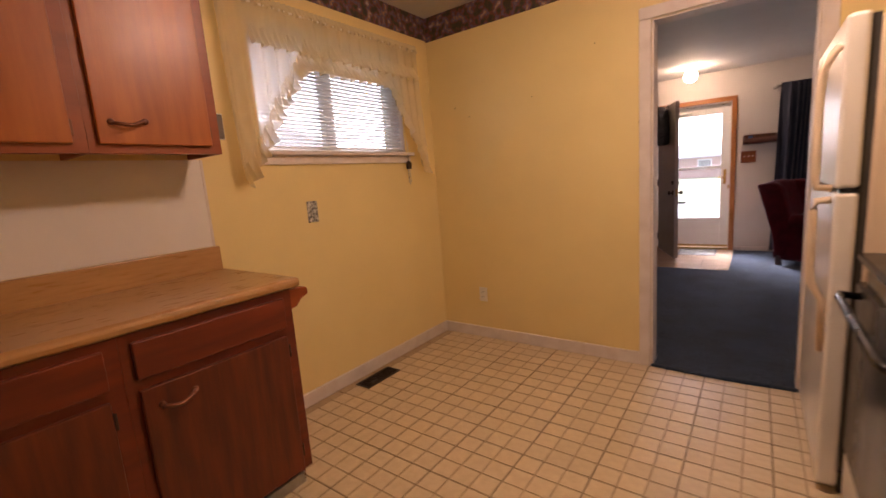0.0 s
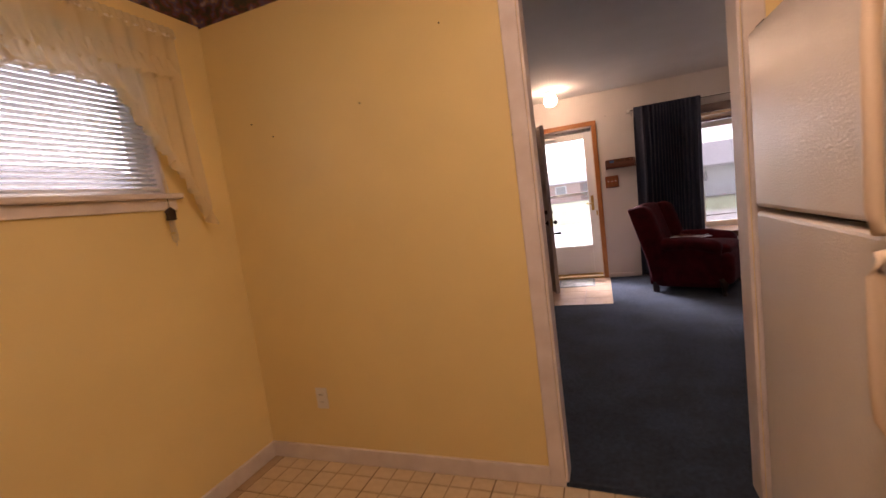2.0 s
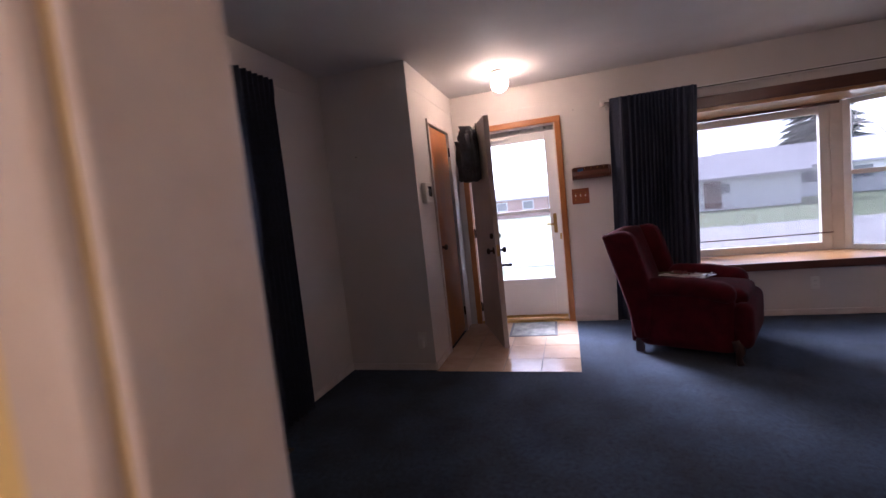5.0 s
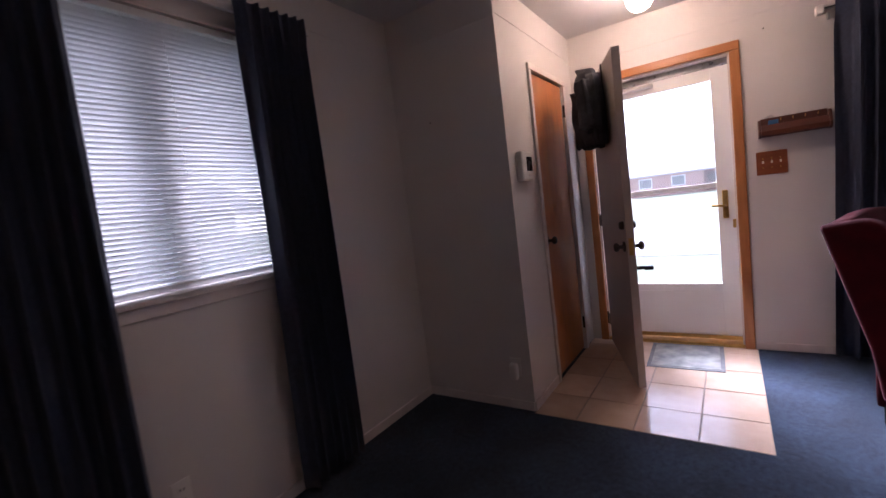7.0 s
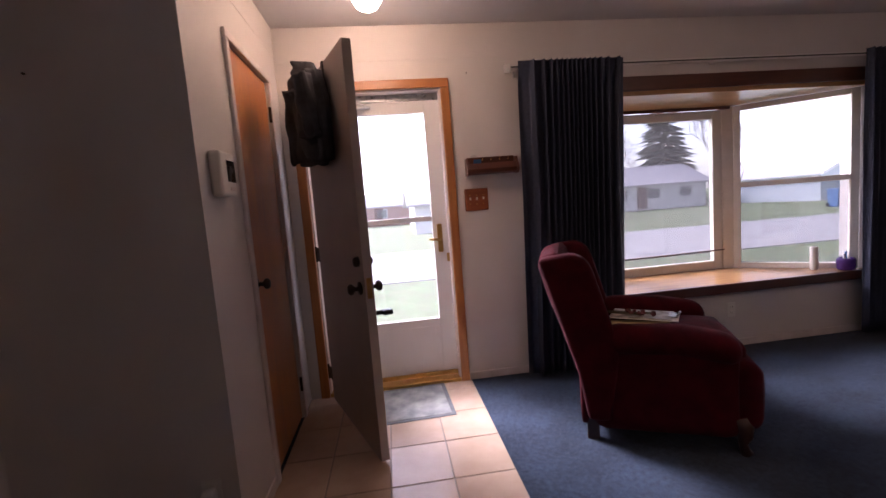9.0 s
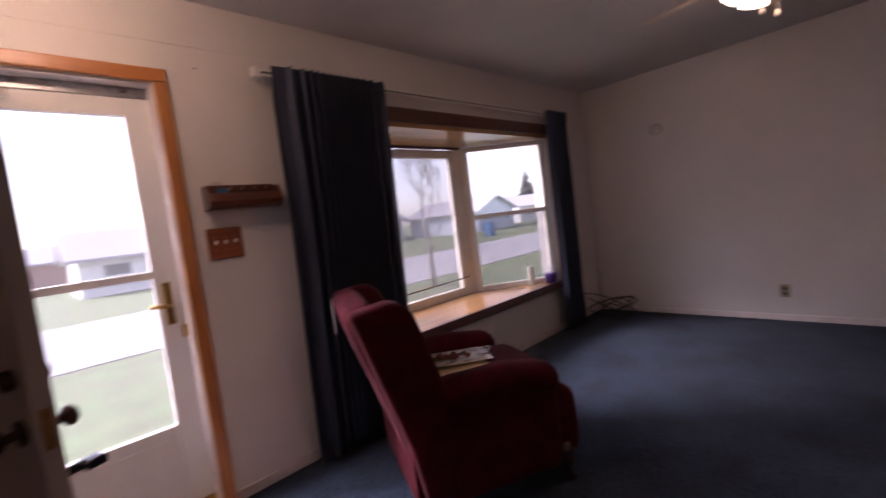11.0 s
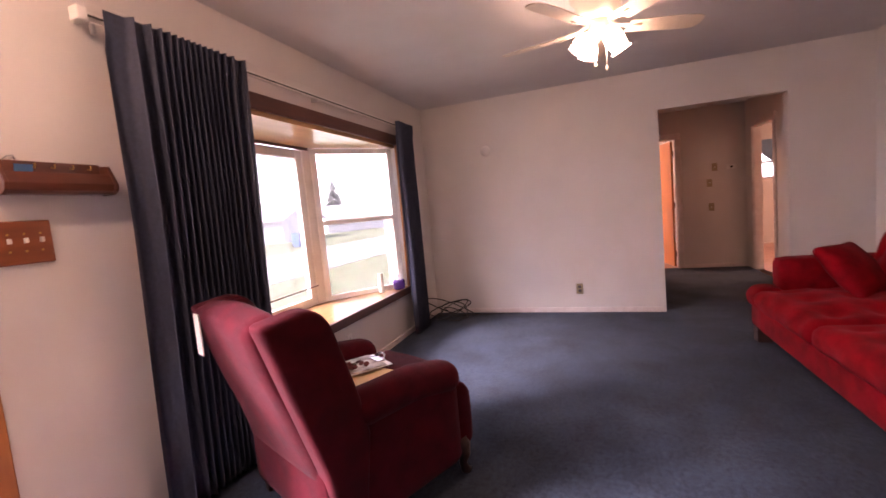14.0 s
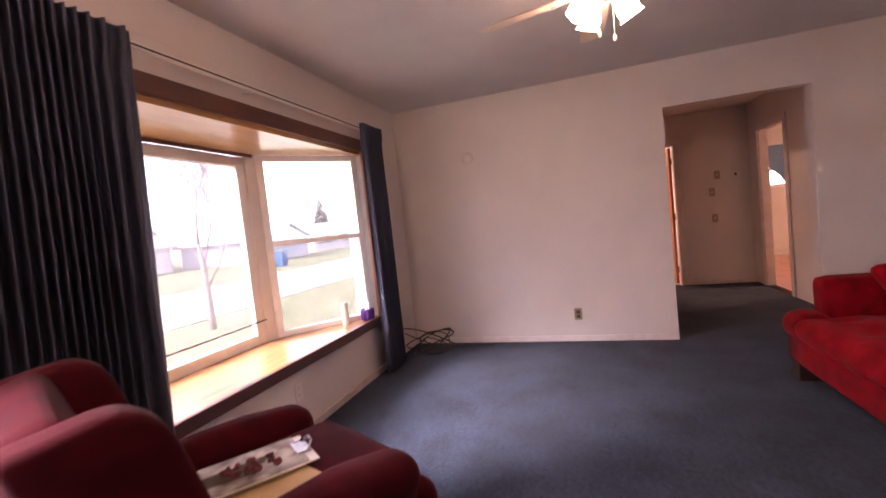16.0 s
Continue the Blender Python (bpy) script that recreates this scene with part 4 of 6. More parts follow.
part("handle", tube([(-0.004, 0.03, 1.60), (-0.02, 0.03, 1.585), (-0.045, 0.03, 1.53), (-0.05, 0.03, 1.45), (-0.05, 0.03, 1.175), (-0.045, 0.03, 1.142), (-0.004, 0.03, 1.138)], 0.013, 10), M_FRIDGE_EDGE, fz, "moulded cream handle", True)
part("handle", tube([(-0.004, 0.03, 1.098), (-0.045, 0.03, 1.095), (-0.05, 0.03, 1.06), (-0.05, 0.03, 0.86), (-0.045, 0.03, 0.80), (-0.012, 0.03, 0.74), (-0.008, 0.03, 0.55)], 0.013, 10), M_FRIDGE_EDGE, lz, "moulded cream handle", True)
part("hinge_cap", bx(0.02, 0.72, 1.691, 0.12, 0.79, 1.705, 0.004), M_BLACK, fridge)
part("hinge_plate", bx(0.012, 0.004, 1.1225, 0.06, 0.05, 1.1355), M_BLACK, fridge)

stove = thing("stove", "white electric range with a black oven door", "stove", pose(0.605, 1.39, 0))
part("cabinet_body", bx(0.03, 0.0, 0.02, 0.70, 0.765, 0.90, 0.006), M_WHITE, stove)
part("cooktop", bx(0.0, -0.002, 0.901, 0.70, 0.767, 0.925, 0.006), M_BLACK, stove)
oven = part("oven_door", bx(0.0, 0.012, 0.22, 0.029, 0.753, 0.83, 0.006), M_BLACK, stove)
part("handle", tube([(0.0, 0.06, 0.79), (-0.045, 0.065, 0.795), (-0.05, 0.10, 0.795), (-0.05, 0.66, 0.795), (-0.045, 0.70, 0.795), (0.0, 0.705, 0.79)], 0.012, 10), M_BLACK, oven, "black bar handle", True)
part("drawer", bx(0.004, 0.012, 0.05, 0.029, 0.753, 0.21, 0.006), M_WHITE, stove)
part("control_panel", bx(0.62, 0.0, 0.926, 0.70, 0.765, 1.07, 0.01), M_WHITE, stove)

# Ceiling lamp of the kitchen, behind the camera's start.
klamp = thing("ceiling_light", "round frosted glass kitchen ceiling light, lit", "ceiling light", pose(KITCHEN_LAMP[0], KITCHEN_LAMP[1], KH))
part("base", lathe([(0.17, -0.001), (0.17, -0.02), (0.15, -0.03), (0.001, -0.031)], 32), M_BRASS, klamp, "brass base", True)
kshade = part("shade", lathe([(0.15, -0.032), (0.155, -0.06), (0.13, -0.095), (0.08, -0.115), (0.001, -0.122)], 32), M_KITCHEN_LAMP, klamp, "lit frosted glass bowl", True)

# ---- living room: sofa ----
sofa = thing("sofa", "red microfibre sofa with tufted loose cushions", "sofa", pose(2.225, 3.28, 0))
SX = 1.10
part("frame", merge(soft_box(-SX, 0.02, 0.10, SX, 1.08, 0.30, 0.04, 6)), M_SOFA, sofa)
part("back_frame", soft_box(-SX + 0.02, 0.0, 0.12, SX - 0.02, 0.22, 0.80, 0.06, 8, lump=0.008), M_SOFA, sofa)
for s in (-1, 1):
    part("arm", soft_box(s * SX, 0.02, 0.12, s * (SX - 0.19), 0.93, 0.665, 0.05, 8, lump=0.006, seed=s), M_SOFA, sofa)
    xs = sorted((s * 0.005, s * (SX - 0.20)))
    tufts = [(xs[0] + (xs[1] - xs[0]) * u, y, 0.042) for u in (0.18, 0.5, 0.82) for y in (0.44, 0.68, 0.92)]
    seat = soft_box(xs[0], 0.24, 0.28, xs[1], 1.12, 0.435, 0.07, 30, puff=0.055, lump=0.012, seed=s * 3, tufts=tufts)
    lip = soft_box(s * (SX - 0.30), 0.90, 0.28, s * (SX - 0.01), 1.12, 0.435, 0.07, 10, puff=0.02, lump=0.01, seed=s * 5)
    part("seat_cushion", shade(merge(seat, lip)), M_SOFA, sofa)
for k, x in enumerate((-0.61, 0.0, 0.61)):
    cushion = soft_box(-0.30, -0.24, -0.09, 0.30, 0.24, 0.09, 0.085, 24, puff=0.08, lump=0.02, seed=k * 7.0, tufts=[(-0.15, 0.05, 0.075), (0.15, 0.05, 0.075), (0.0, -0.10, 0.05), (0.0, 0.18, 0.03)])
    part("back_cushion", moved(cushion, Matrix.Translation((x, 0.30, 0.645)) @ Matrix.Rotation(radians(-74), 4, "X") @ Matrix.Rotation(radians(180), 4, "Z")), M_SOFA, sofa)
for x in (-SX + 0.10, SX - 0.10):
    for y in (0.10, 1.02):
        part("leg", prism([(x - 0.05, y - 0.05), (x + 0.05, y - 0.05), (x + 0.05, y + 0.05), (x - 0.05, y + 0.05)], "z", 0.0, 0.12, 0.006), M_LEG, sofa, "dark block foot")


def pillow(m, seed):
    bm = soft_box(-0.20, -0.20, -0.04, 0.20, 0.20, 0.04, 0.035, 16, lump=0.006, seed=seed)
    for v in bm.verts:
        w = max(0, 1 - (v.co.x / 0.25) ** 2) * max(0, 1 - (v.co.y / 0.25) ** 2)
        v.co.z *= 0.5 + 2.0 * w
        v.co.x *= 1 + 0.08 * (v.co.y / 0.23) ** 2
        v.co.y *= 1 + 0.08 * (v.co.x / 0.23) ** 2
    return solo("throw_pillow", bm, M_SOFA, "red microfibre throw pillow leaning on the sofa", "pillow", m, group="sofa pillows")


pillow(pose(2.93, 3.86, 0.60, 50, 0, -48), 1.0)
pillow(pose(1.47, 3.74, 0.62, 58, 0, 14), 4.0)

# ---- armchair ----
chair = thing("armchair", "burgundy velvet wingback recliner with rolled arms", "armchair", pose(0.975, 6.615, 0, 0, 0, -25.5))
part("body", merge(soft_box(-0.34, -0.345, 0.07, 0.36, 0.345, 0.36, 0.05, 8, lump=0.004)), M_CHAIR, chair)
for s in (-1, 1):
    side = soft_box(-0.30, s * 0.255, 0.07, 0.335, s * 0.375, 0.55, 0.05, 8, lump=0.004, seed=s)
    roll = soft_box(-0.24, s * 0.235, 0.455, 0.345, s * 0.40, 0.605, 0.073, 12, lump=0.004, seed=s * 2)
    for v in roll.verts:
        v.co.z -= 0.05 * max(0, v.co.x - 0.1) / 0.28
    part("arm", shade(merge(side, roll)), M_CHAIR, chair)
    wing = prism([(-0.33, 0.12), (-0.22, 0.12), (-0.17, 0.45), (-0.20, 0.60), (-0.24, 0.74), (-0.275, 0.86), (-0.295, 0.915), (-0.335, 0.955), (-0.385, 0.97), (-0.545, 0.945), (-0.37, 0.36)], "y", s * 0.275, s * 0.385, 0.028, 4)
    part("wing", shade(wing), M_CHAIR, chair)
    part("front_leg", tube([(0.335, s * 0.325, 0.17), (0.35, s * 0.335, 0.13), (0.355, s * 0.34, 0.09), (0.345, s * 0.335, 0.05), (0.35, s * 0.338, 0.02), (0.36, s * 0.342, 0.0)], 0.03, 12, [0.045, 0.042, 0.03, 0.019, 0.021, 0.027]), M_LEG, chair, "dark cabriole leg", True)
    part("back_leg", prism([(-0.34, s * 0.295), (-0.28, s * 0.295), (-0.28, s * 0.335), (-0.34, s * 0.335)], "z", 0.0, 0.13, 0.006), M_LEG, chair, "dark block leg")
back = soft_box(-0.07, -0.31, -0.35, 0.07, 0.31, 0.34, 0.05, 14, lump=0.006)
for v in back.verts:
    v.co.z += 0.02 * (1 - (v.co.y / 0.31) ** 2) * max(0, v.co.z) / 0.35
part("backrest", moved(back, Matrix.Translation((-0.40, 0, 0.628)) @ Matrix.Rotation(radians(-17), 4, "Y")), M_CHAIR, chair)
part("back_skirt", soft_box(-0.37, -0.34, 0.08, -0.32, 0.34, 0.50, 0.02, 6), M_CHAIR, chair)
part("seat_cushion", soft_box(-0.27, -0.255, 0.32, 0.40, 0.255, 0.50, 0.05, 14, puff=0.035, lump=0.005), M_CHAIR, chair)
part("footrest", soft_box(0.31, -0.365, 0.11, 0.435, 0.365, 0.43, 0.06, 12, lump=0.005, seed=3.0), M_CHAIR, chair)
part("tag", bx(-0.56, 0.18, 0.76, -0.555, 0.25, 0.93), M_PLASTIC, chair, "white paper tag")

CHAIR = chair.matrix_basis
M_PAPER = surf("manila_paper", (0.58, 0.43, 0.22), (0.50, 0.36, 0.18), 20, 0.7)
M_SHEET = surf("printed_paper", (0.60, 0.58, 0.56), (0.10, 0.07, 0.06), 16, 0.6, detail=2.0)
book = thing("notebook", "tan cardboard notebook lying on the armchair", "book", CHAIR @ pose(-0.06, -0.155, 0.541, -7, 0, -3))
part("cover", merge(bx(-0.15, -0.10, 0.0, 0.15, 0.10, 0.003), bx(-0.15, -0.10, 0.017, 0.15, 0.10, 0.020)), M_PAPER, book)
part("pages", bx(-0.148, -0.097, 0.003, 0.146, 0.097, 0.017), M_SHEET, book)
board = thing("clipboard", "clipboard with printed papers lying on the armchair", "clipboard", CHAIR @ pose(-0.02, -0.01, 0.566, -3, 0, -12))
part("board", bx(-0.17, -0.115, 0, 0.17, 0.115, 0.004, 0.0015), M_PLASTIC, board)
part("paper", bx(-0.165, -0.11, 0.0045, 0.14, 0.11, 0.009), M_SHEET, board)
part("clip", merge(bx(0.12, -0.05, 0.006, 0.165, 0.05, 0.014, 0.003), tube([(0.155, -0.045, 0.014), (0.175, -0.02, 0.028), (0.175, 0.02, 0.028), (0.155, 0.045, 0.014)], 0.004)), M_STEEL, board, "steel clip")
M_PETAL = surf("dried_petal", (0.16, 0.035, 0.03), (0.07, 0.02, 0.02), 30, 0.9)
M_STEM = surf("dried_stem", (0.10, 0.075, 0.04), (0.06, 0.045, 0.025), 30, 0.9)
sprig = thing("dried_flowers", "dried dark red flower sprig lying across the papers", "dried flowers", CHAIR @ pose(-0.13, -0.01, 0.577, -3, 0, -18))
rnd_ = random.Random(9)
for k in range(6):
    part("stem", tube([(-0.10, 0.012 * (k - 2.5), 0.003), (0.02, 0.014 * (k - 2.5), 0.006), (0.10 + 0.012 * k, 0.018 * (k - 2.5), 0.010)], 0.0022, 6), M_STEM, sprig)
for k in range(16):
    cx, cy = rnd_.uniform(0.02, 0.17), rnd_.uniform(-0.045, 0.045)
    bloom = lathe([(0.002, 0.0), (0.009, 0.004), (0.013, 0.010), (0.010, 0.013), (0.004, 0.011), (0.001, 0.012)], 9)
    for v in bloom.verts:
        v.co += 0.004 * noise.noise_vector(v.co * 90 + Vector((k, 0, 0)))
    part("bloom", moved(bloom, pose(cx, cy, 0.006 + rnd_.uniform(0, 0.008), rnd_.uniform(-50, 50), rnd_.uniform(-50, 50), 0)), M_PETAL, sprig)

# ---- ceiling fan ----
M_FAN = surf("cream_fan_enamel", (0.72, 0.66, 0.56), (0.66, 0.60, 0.50), 8, 0.35)
M_BLADE = wood("fan_blade", (0.66, 0.58, 0.48), (0.58, 0.50, 0.41), "x", rough=0.4)
fan = thing("ceiling_fan", "cream five-blade ceiling fan with lit glass shades", "ceiling fan", pose(FAN[0], FAN[1], H))
part("housing", lathe([(0.145, -0.001), (0.155, -0.012), (0.155, -0.06), (0.135, -0.075), (0.128, -0.09), (0.12, -0.16), (0.09, -0.19), (0.001, -0.191)], 40), M_FAN, fan, "", True)
part("switch_housing", lathe([(0.05, -0.192), (0.06, -0.205), (0.062, -0.245), (0.05, -0.265), (0.02, -0.277), (0.001, -0.278)], 32), M_FAN, fan, "", True)
for k in range(5):
    a = radians(72 * k + 4)
    m = Matrix.Rotation(a, 4, "Z")
    tilt = Matrix.Translation((0.32, 0, -0.23)) @ Matrix.Rotation(radians(-12), 4, "X") @ Matrix.Translation((-0.32, 0, 0))
    blade = prism([(0.17, -0.052), (0.45, -0.066), (0.55, -0.064), (0.595, -0.05), (0.61, -0.02), (0.61, 0.02), (0.595, 0.05), (0.55, 0.064), (0.45, 0.066), (0.17, 0.052)], "z", -0.003, 0.003, 0.0015, 1)
    part("blade", moved(blade, m @ tilt), M_BLADE, fan, "pale wooden blade")
    part("blade_arm", moved(shade(merge(tube([(0.07, 0, -0.205), (0.12, 0, -0.22), (0.18, 0.015, -0.227), (0.24, 0.02, -0.229)], 0.009), tube([(0.12, 0, -0.22), (0.18, -0.015, -0.229), (0.24, -0.02, -0.233)], 0.008))), m), M_FAN, fan)
for k in range(4):
    a = radians(90 * k + 32)
    out = Vector((math.cos(a), math.sin(a), 0))
    m = Matrix.Translation(out * 0.085 + Vector((0, 0, -0.27))) @ Matrix.Rotation(a, 4, "Z") @ Matrix.Rotation(radians(-32), 4, "Y")
    part("lamp_arm", tube([out * 0.03 + Vector((0, 0, -0.25)), out * 0.07 + Vector((0, 0, -0.26)), out * 0.086 + Vector((0, 0, -0.273))], 0.012, 10), M_FAN, fan, "", True)
    shade_bm = lathe([(0.022, 0.0), (0.031, -0.013), (0.045, -0.038), (0.050, -0.064), (0.047, -0.085), (0.055, -0.100)], 20, close=False)
    for v in shade_bm.verts:
        if v.co.z < -0.095:
            w = 1 + 0.08 * math.sin(6 * math.atan2(v.co.y, v.co.x))
            v.co.x, v.co.y = v.co.x * w, v.co.y * w
    bmesh.ops.solidify(shade_bm, geom=shade_bm.faces[:], thickness=0.003)
    part("shade", moved(shade(shade_bm), m), M_FAN_LAMP, fan, "lit frosted tulip glass shade")
for x, y, ln in ((0.02, 0.03, 0.095), (-0.015, -0.03, 0.135)):
    part("pull_chain", merge(tube([(x, y, -0.27), (x, y, -0.31 - ln)], 0.0016, 6), moved(lathe([(0.001, 0.0), (0.006, -0.008), (0.009, -0.02), (0.006, -0.032), (0.001, -0.034)], 12), Matrix.Translation((x, y, -0.31 - ln)))), M_FAN, fan)

# ---- entry light, wall things ----
globe = thing("ceiling_light", "small frosted globe ceiling light in the entry, lit", "ceiling light", pose(FOYER_LAMP[0], FOYER_LAMP[1], H))
part("base", lathe([(0.07, -0.001), (0.07, -0.018), (0.05, -0.03), (0.05, -0.05), (0.001, -0.051)], 28), M_PLASTIC, globe, "", True)
part("shade", lathe([(0.045, -0.045), (0.065, -0.065), (0.078, -0.10), (0.074, -0.135), (0.055, -0.165), (0.03, -0.18), (0.001, -0.184)], 28), M_GLOBE, globe, "lit frosted glass globe", True)

rack = thing("wall_rack", "dark stained wooden letter rack with key hooks", "letter rack", pose(0.335, N, 1.50))
part("end_panel", prism([(0, -0.06), (-0.06, -0.06), (-0.085, -0.045), (-0.09, -0.02), (-0.05, 0.055), (0, 0.06)], "x", -0.18, -0.165, 0.003), M_SEAT_EDGE, rack)
part("end_panel", prism([(0, -0.06), (-0.06, -0.06), (-0.085, -0.045), (-0.09, -0.02), (-0.05, 0.055), (0, 0.06)], "x", 0.165, 0.18, 0.003), M_SEAT_EDGE, rack)
part("back_board", bx(-0.165, -0.012, -0.055, 0.165, 0, 0.065, 0.003), M_SEAT_EDGE, rack)
part("front_board", prism([(-0.062, -0.055), (-0.08, -0.045), (-0.086, -0.02), (-0.066, 0.02), (-0.058, 0.018), (-0.074, -0.02), (-0.062, -0.045)], "x", -0.165, 0.165, 0.002), M_SEAT_EDGE, rack)
part("shelf", bx(-0.165, -0.062, -0.056, 0.165, -0.012, -0.046), M_SEAT_EDGE, rack)
for x in (-0.06, 0.0, 0.06, 0.12):
    part("hook", tube([(x, -0.012, 0.045), (x, -0.03, 0.04), (x, -0.034, 0.046), (x, -0.032, 0.055)], 0.0025, 6), M_BRASS, rack)
M_BLUE = surf("blue_print", (0.05, 0.16, 0.36), (0.03, 0.10, 0.25), 30, 0.5)
solo("letter", bx(-0.026, -0.002, 0, 0.026, 0.002, 0.086), M_BLUE, "blue printed card standing in the rack", "card", pose(0.235, N - 0.035, 1.462, 8, 0, 0))
solo("key_ring", tube([(0, 0, 0), (0.012, -0.004, 0.012), (0.03, 0, 0.016), (0.036, 0.003, 0.004)], 0.003, 6), M_STEEL, "steel key ring lying on the rack", "keys", pose(0.20, N - 0.006, 1.566), True)

switch = thing("light_switch", "orange wooden switch plate with three toggles", "light switch", pose(0.22, N, 1.279))
part("plate", bx(-0.082, -0.012, -0.076, 0.082, 0, 0.076, 0.005), M_SWITCH, switch)
for x in (-0.046, 0.0, 0.046):
    part("toggle", bx(x - 0.005, -0.026, -0.002, x + 0.005, -0.012, 0.016, 0.002), M_PLASTIC, switch)
    part("screw", merge(tube([(x, -0.0135, -0.03), (x, -0.0115, -0.03)], 0.004), tube([(x, -0.0135, 0.03), (x, -0.0115, 0.03)], 0.004)), M_BRASS, switch)


def outlet(label, m, plate_material, face_material):
    """A duplex outlet that faces -y in its own frame."""
    ob = thing("wall_outlet", label, "outlet", m)
    part("plate", bx(-0.035, -0.006, -0.057, 0.035, 0, 0.057, 0.003), plate_material, ob)
    for z in (-0.021, 0.021):
        s = part("socket", bx(-0.016, -0.009, z - 0.015, 0.016, -0.006, z + 0.015, 0.004), face_material, ob)
        part("slot", bx(-0.008, -0.0095, z - 0.005, -0.005, -0.0088, z + 0.006), M_BLACK, s)
        part("slot", bx(0.005, -0.0095, z - 0.005, 0.008, -0.0088, z + 0.006), M_BLACK, s)
    return ob


outlet("white plastic outlet low on the yellow wall", pose(-1.398, KN, 0.352), M_PLASTIC, M_PLASTIC)
outlet("aged brass outlet plate with a dark socket on the bare wall", pose(E, 5.70, 0.262, 0, 0, -90), M_IVORY, M_RUBBER)
outlet("white outlet below the bay window seat", pose(2.15, N, 0.29), M_PLASTIC, M_PLASTIC)
outlet("white outlet near the closet corner", pose(-1.126, CLOSET_S, 0.26), M_PLASTIC, M_PLASTIC)
outlet("white outlet under the side window", pose(W, 4.46, 0.31, 0, 0, 90), M_PLASTIC, M_PLASTIC)
plug = solo("plug_in_freshener", soft_box(-0.025, -0.055, -0.05, 0.025, -0.012, 0.05, 0.015, 5), M_PLASTIC, "white plug-in air freshener on the outlet", "air freshener", pose(-1.126, CLOSET_S, 0.245))

plate = thing("light_switch", "white switch plate with a dark scribbled print on yellow wall", "light switch", pose(W, 1.803, 1.14, 0, 0, 90))
part("plate", bx(-0.036, -0.006, -0.062, 0.036, 0, 0.062, 0.003), surf("black_and_white_print", (0.66, 0.64, 0.60), (0.03, 0.03, 0.03), 75, 0.5, detail=1.0), plate)
part("toggle", bx(-0.005, -0.02, -0.006, 0.005, -0.006, 0.012, 0.002), M_PLASTIC, plate)
jack = thing("wall_plate", "white wall plate with a grey metal insert beside the cabinet", "wall plate", pose(W, 1.309, 1.60, 0, 0, 90))
part("plate", bx(-0.036, -0.006, -0.062, 0.036, 0, 0.062, 0.003), M_PLASTIC, jack)
part("insert", bx(-0.031, -0.014, -0.057, 0.031, -0.006, 0.057, 0.004), surf("grey_brown_metal", (0.17, 0.14, 0.12), (0.12, 0.10, 0.085), 14, 0.4, metal=0.3), jack, "grey-brown metal insert")

thermo = thing("thermostat", "white programmable thermostat with a dark display", "thermostat", pose(CLOSET_E, 6.215, 1.436, 0, 0, 90))
part("case", bx(-0.075, -0.045, -0.085, 0.075, 0, 0.085, 0.012, 3), M_PLASTIC, thermo)
part("display", bx(-0.018, -0.0465, -0.03, 0.062, -0.045, 0.052), M_BLACK, thermo, "dark display")
part("button", bx(0.0, -0.0475, -0.062, 0.045, -0.045, -0.048, 0.001), M_TRIM, thermo)

chime = solo("door_chime", moved(lathe([(0.058, 0), (0.058, 0.012), (0.045, 0.024), (0.001, 0.028)], 28), Matrix.Rotation(radians(-90), 4, "Y")), M_WHITE_WALL, "round off-white painted cover on the bare wall", "wall cover", pose(E, 6.63, 1.875), True)

# Painted nail heads and pin holes left in walls.
for x, z in ((-0.50, 2.02), (-0.92, 1.78), (-1.43, 1.72), (-0.25, 1.52), (-1.55, 1.80)):
    solo("nail", tube([(x, KN - 0.006, z), (x, KN, z)], 0.003, 6), M_IRON, "small dark nail stuck in the yellow wall", "nail", group="nails")
solo("nail", tube([(0.21, N - 0.008, 2.13), (0.21, N, 2.13)], 0.004, 6), M_IRON, "small dark nail above the switch plate", "nail", group="nails")
solo("nail", tube([(-1.52, CLOSET_S - 0.008, 1.78), (-1.52, CLOSET_S, 1.78)], 0.004, 6), M_IRON, "small dark nail in the closet side wall", "nail", group="nails")

# Pot and candle on the bay seat, cables in the corner.
M_PURPLE = surf("purple_glass", (0.10, 0.035, 0.22), (0.06, 0.02, 0.14), 10, 0.25)
pot = thing("pen_pot", "purple pot with small white and dark things", "pot", pose(3.19, 7.415, 0.497) @ Matrix.Scale(1.3, 4))
part("pot", lathe([(0.038, 0.0), (0.045, 0.01), (0.047, 0.06), (0.042, 0.075), (0.036, 0.075), (0.036, 0.02), (0.001, 0.02)], 24), M_PURPLE, pot, "", True)
for k, (x, y) in enumerate(((-0.015, 0.0), (0.012, 0.012), (0.01, -0.014))):
    part("stick", tube([(x * 0.5, y * 0.5, 0.022), (x, y, 0.10 + 0.012 * k)], 0.006, 8), (M_PLASTIC, M_BLUE, M_PLASTIC)[k], pot)
solo("pillar_candle", lathe([(0.027, 0), (0.028, 0.003), (0.028, 0.18), (0.024, 0.186), (0.004, 0.183), (0.003, 0.19), (0.001, 0.19)], 24), M_CREAM, "tall cream pillar candle on the bay seat", "candle", pose(3.04, 7.54, 0.497), True)

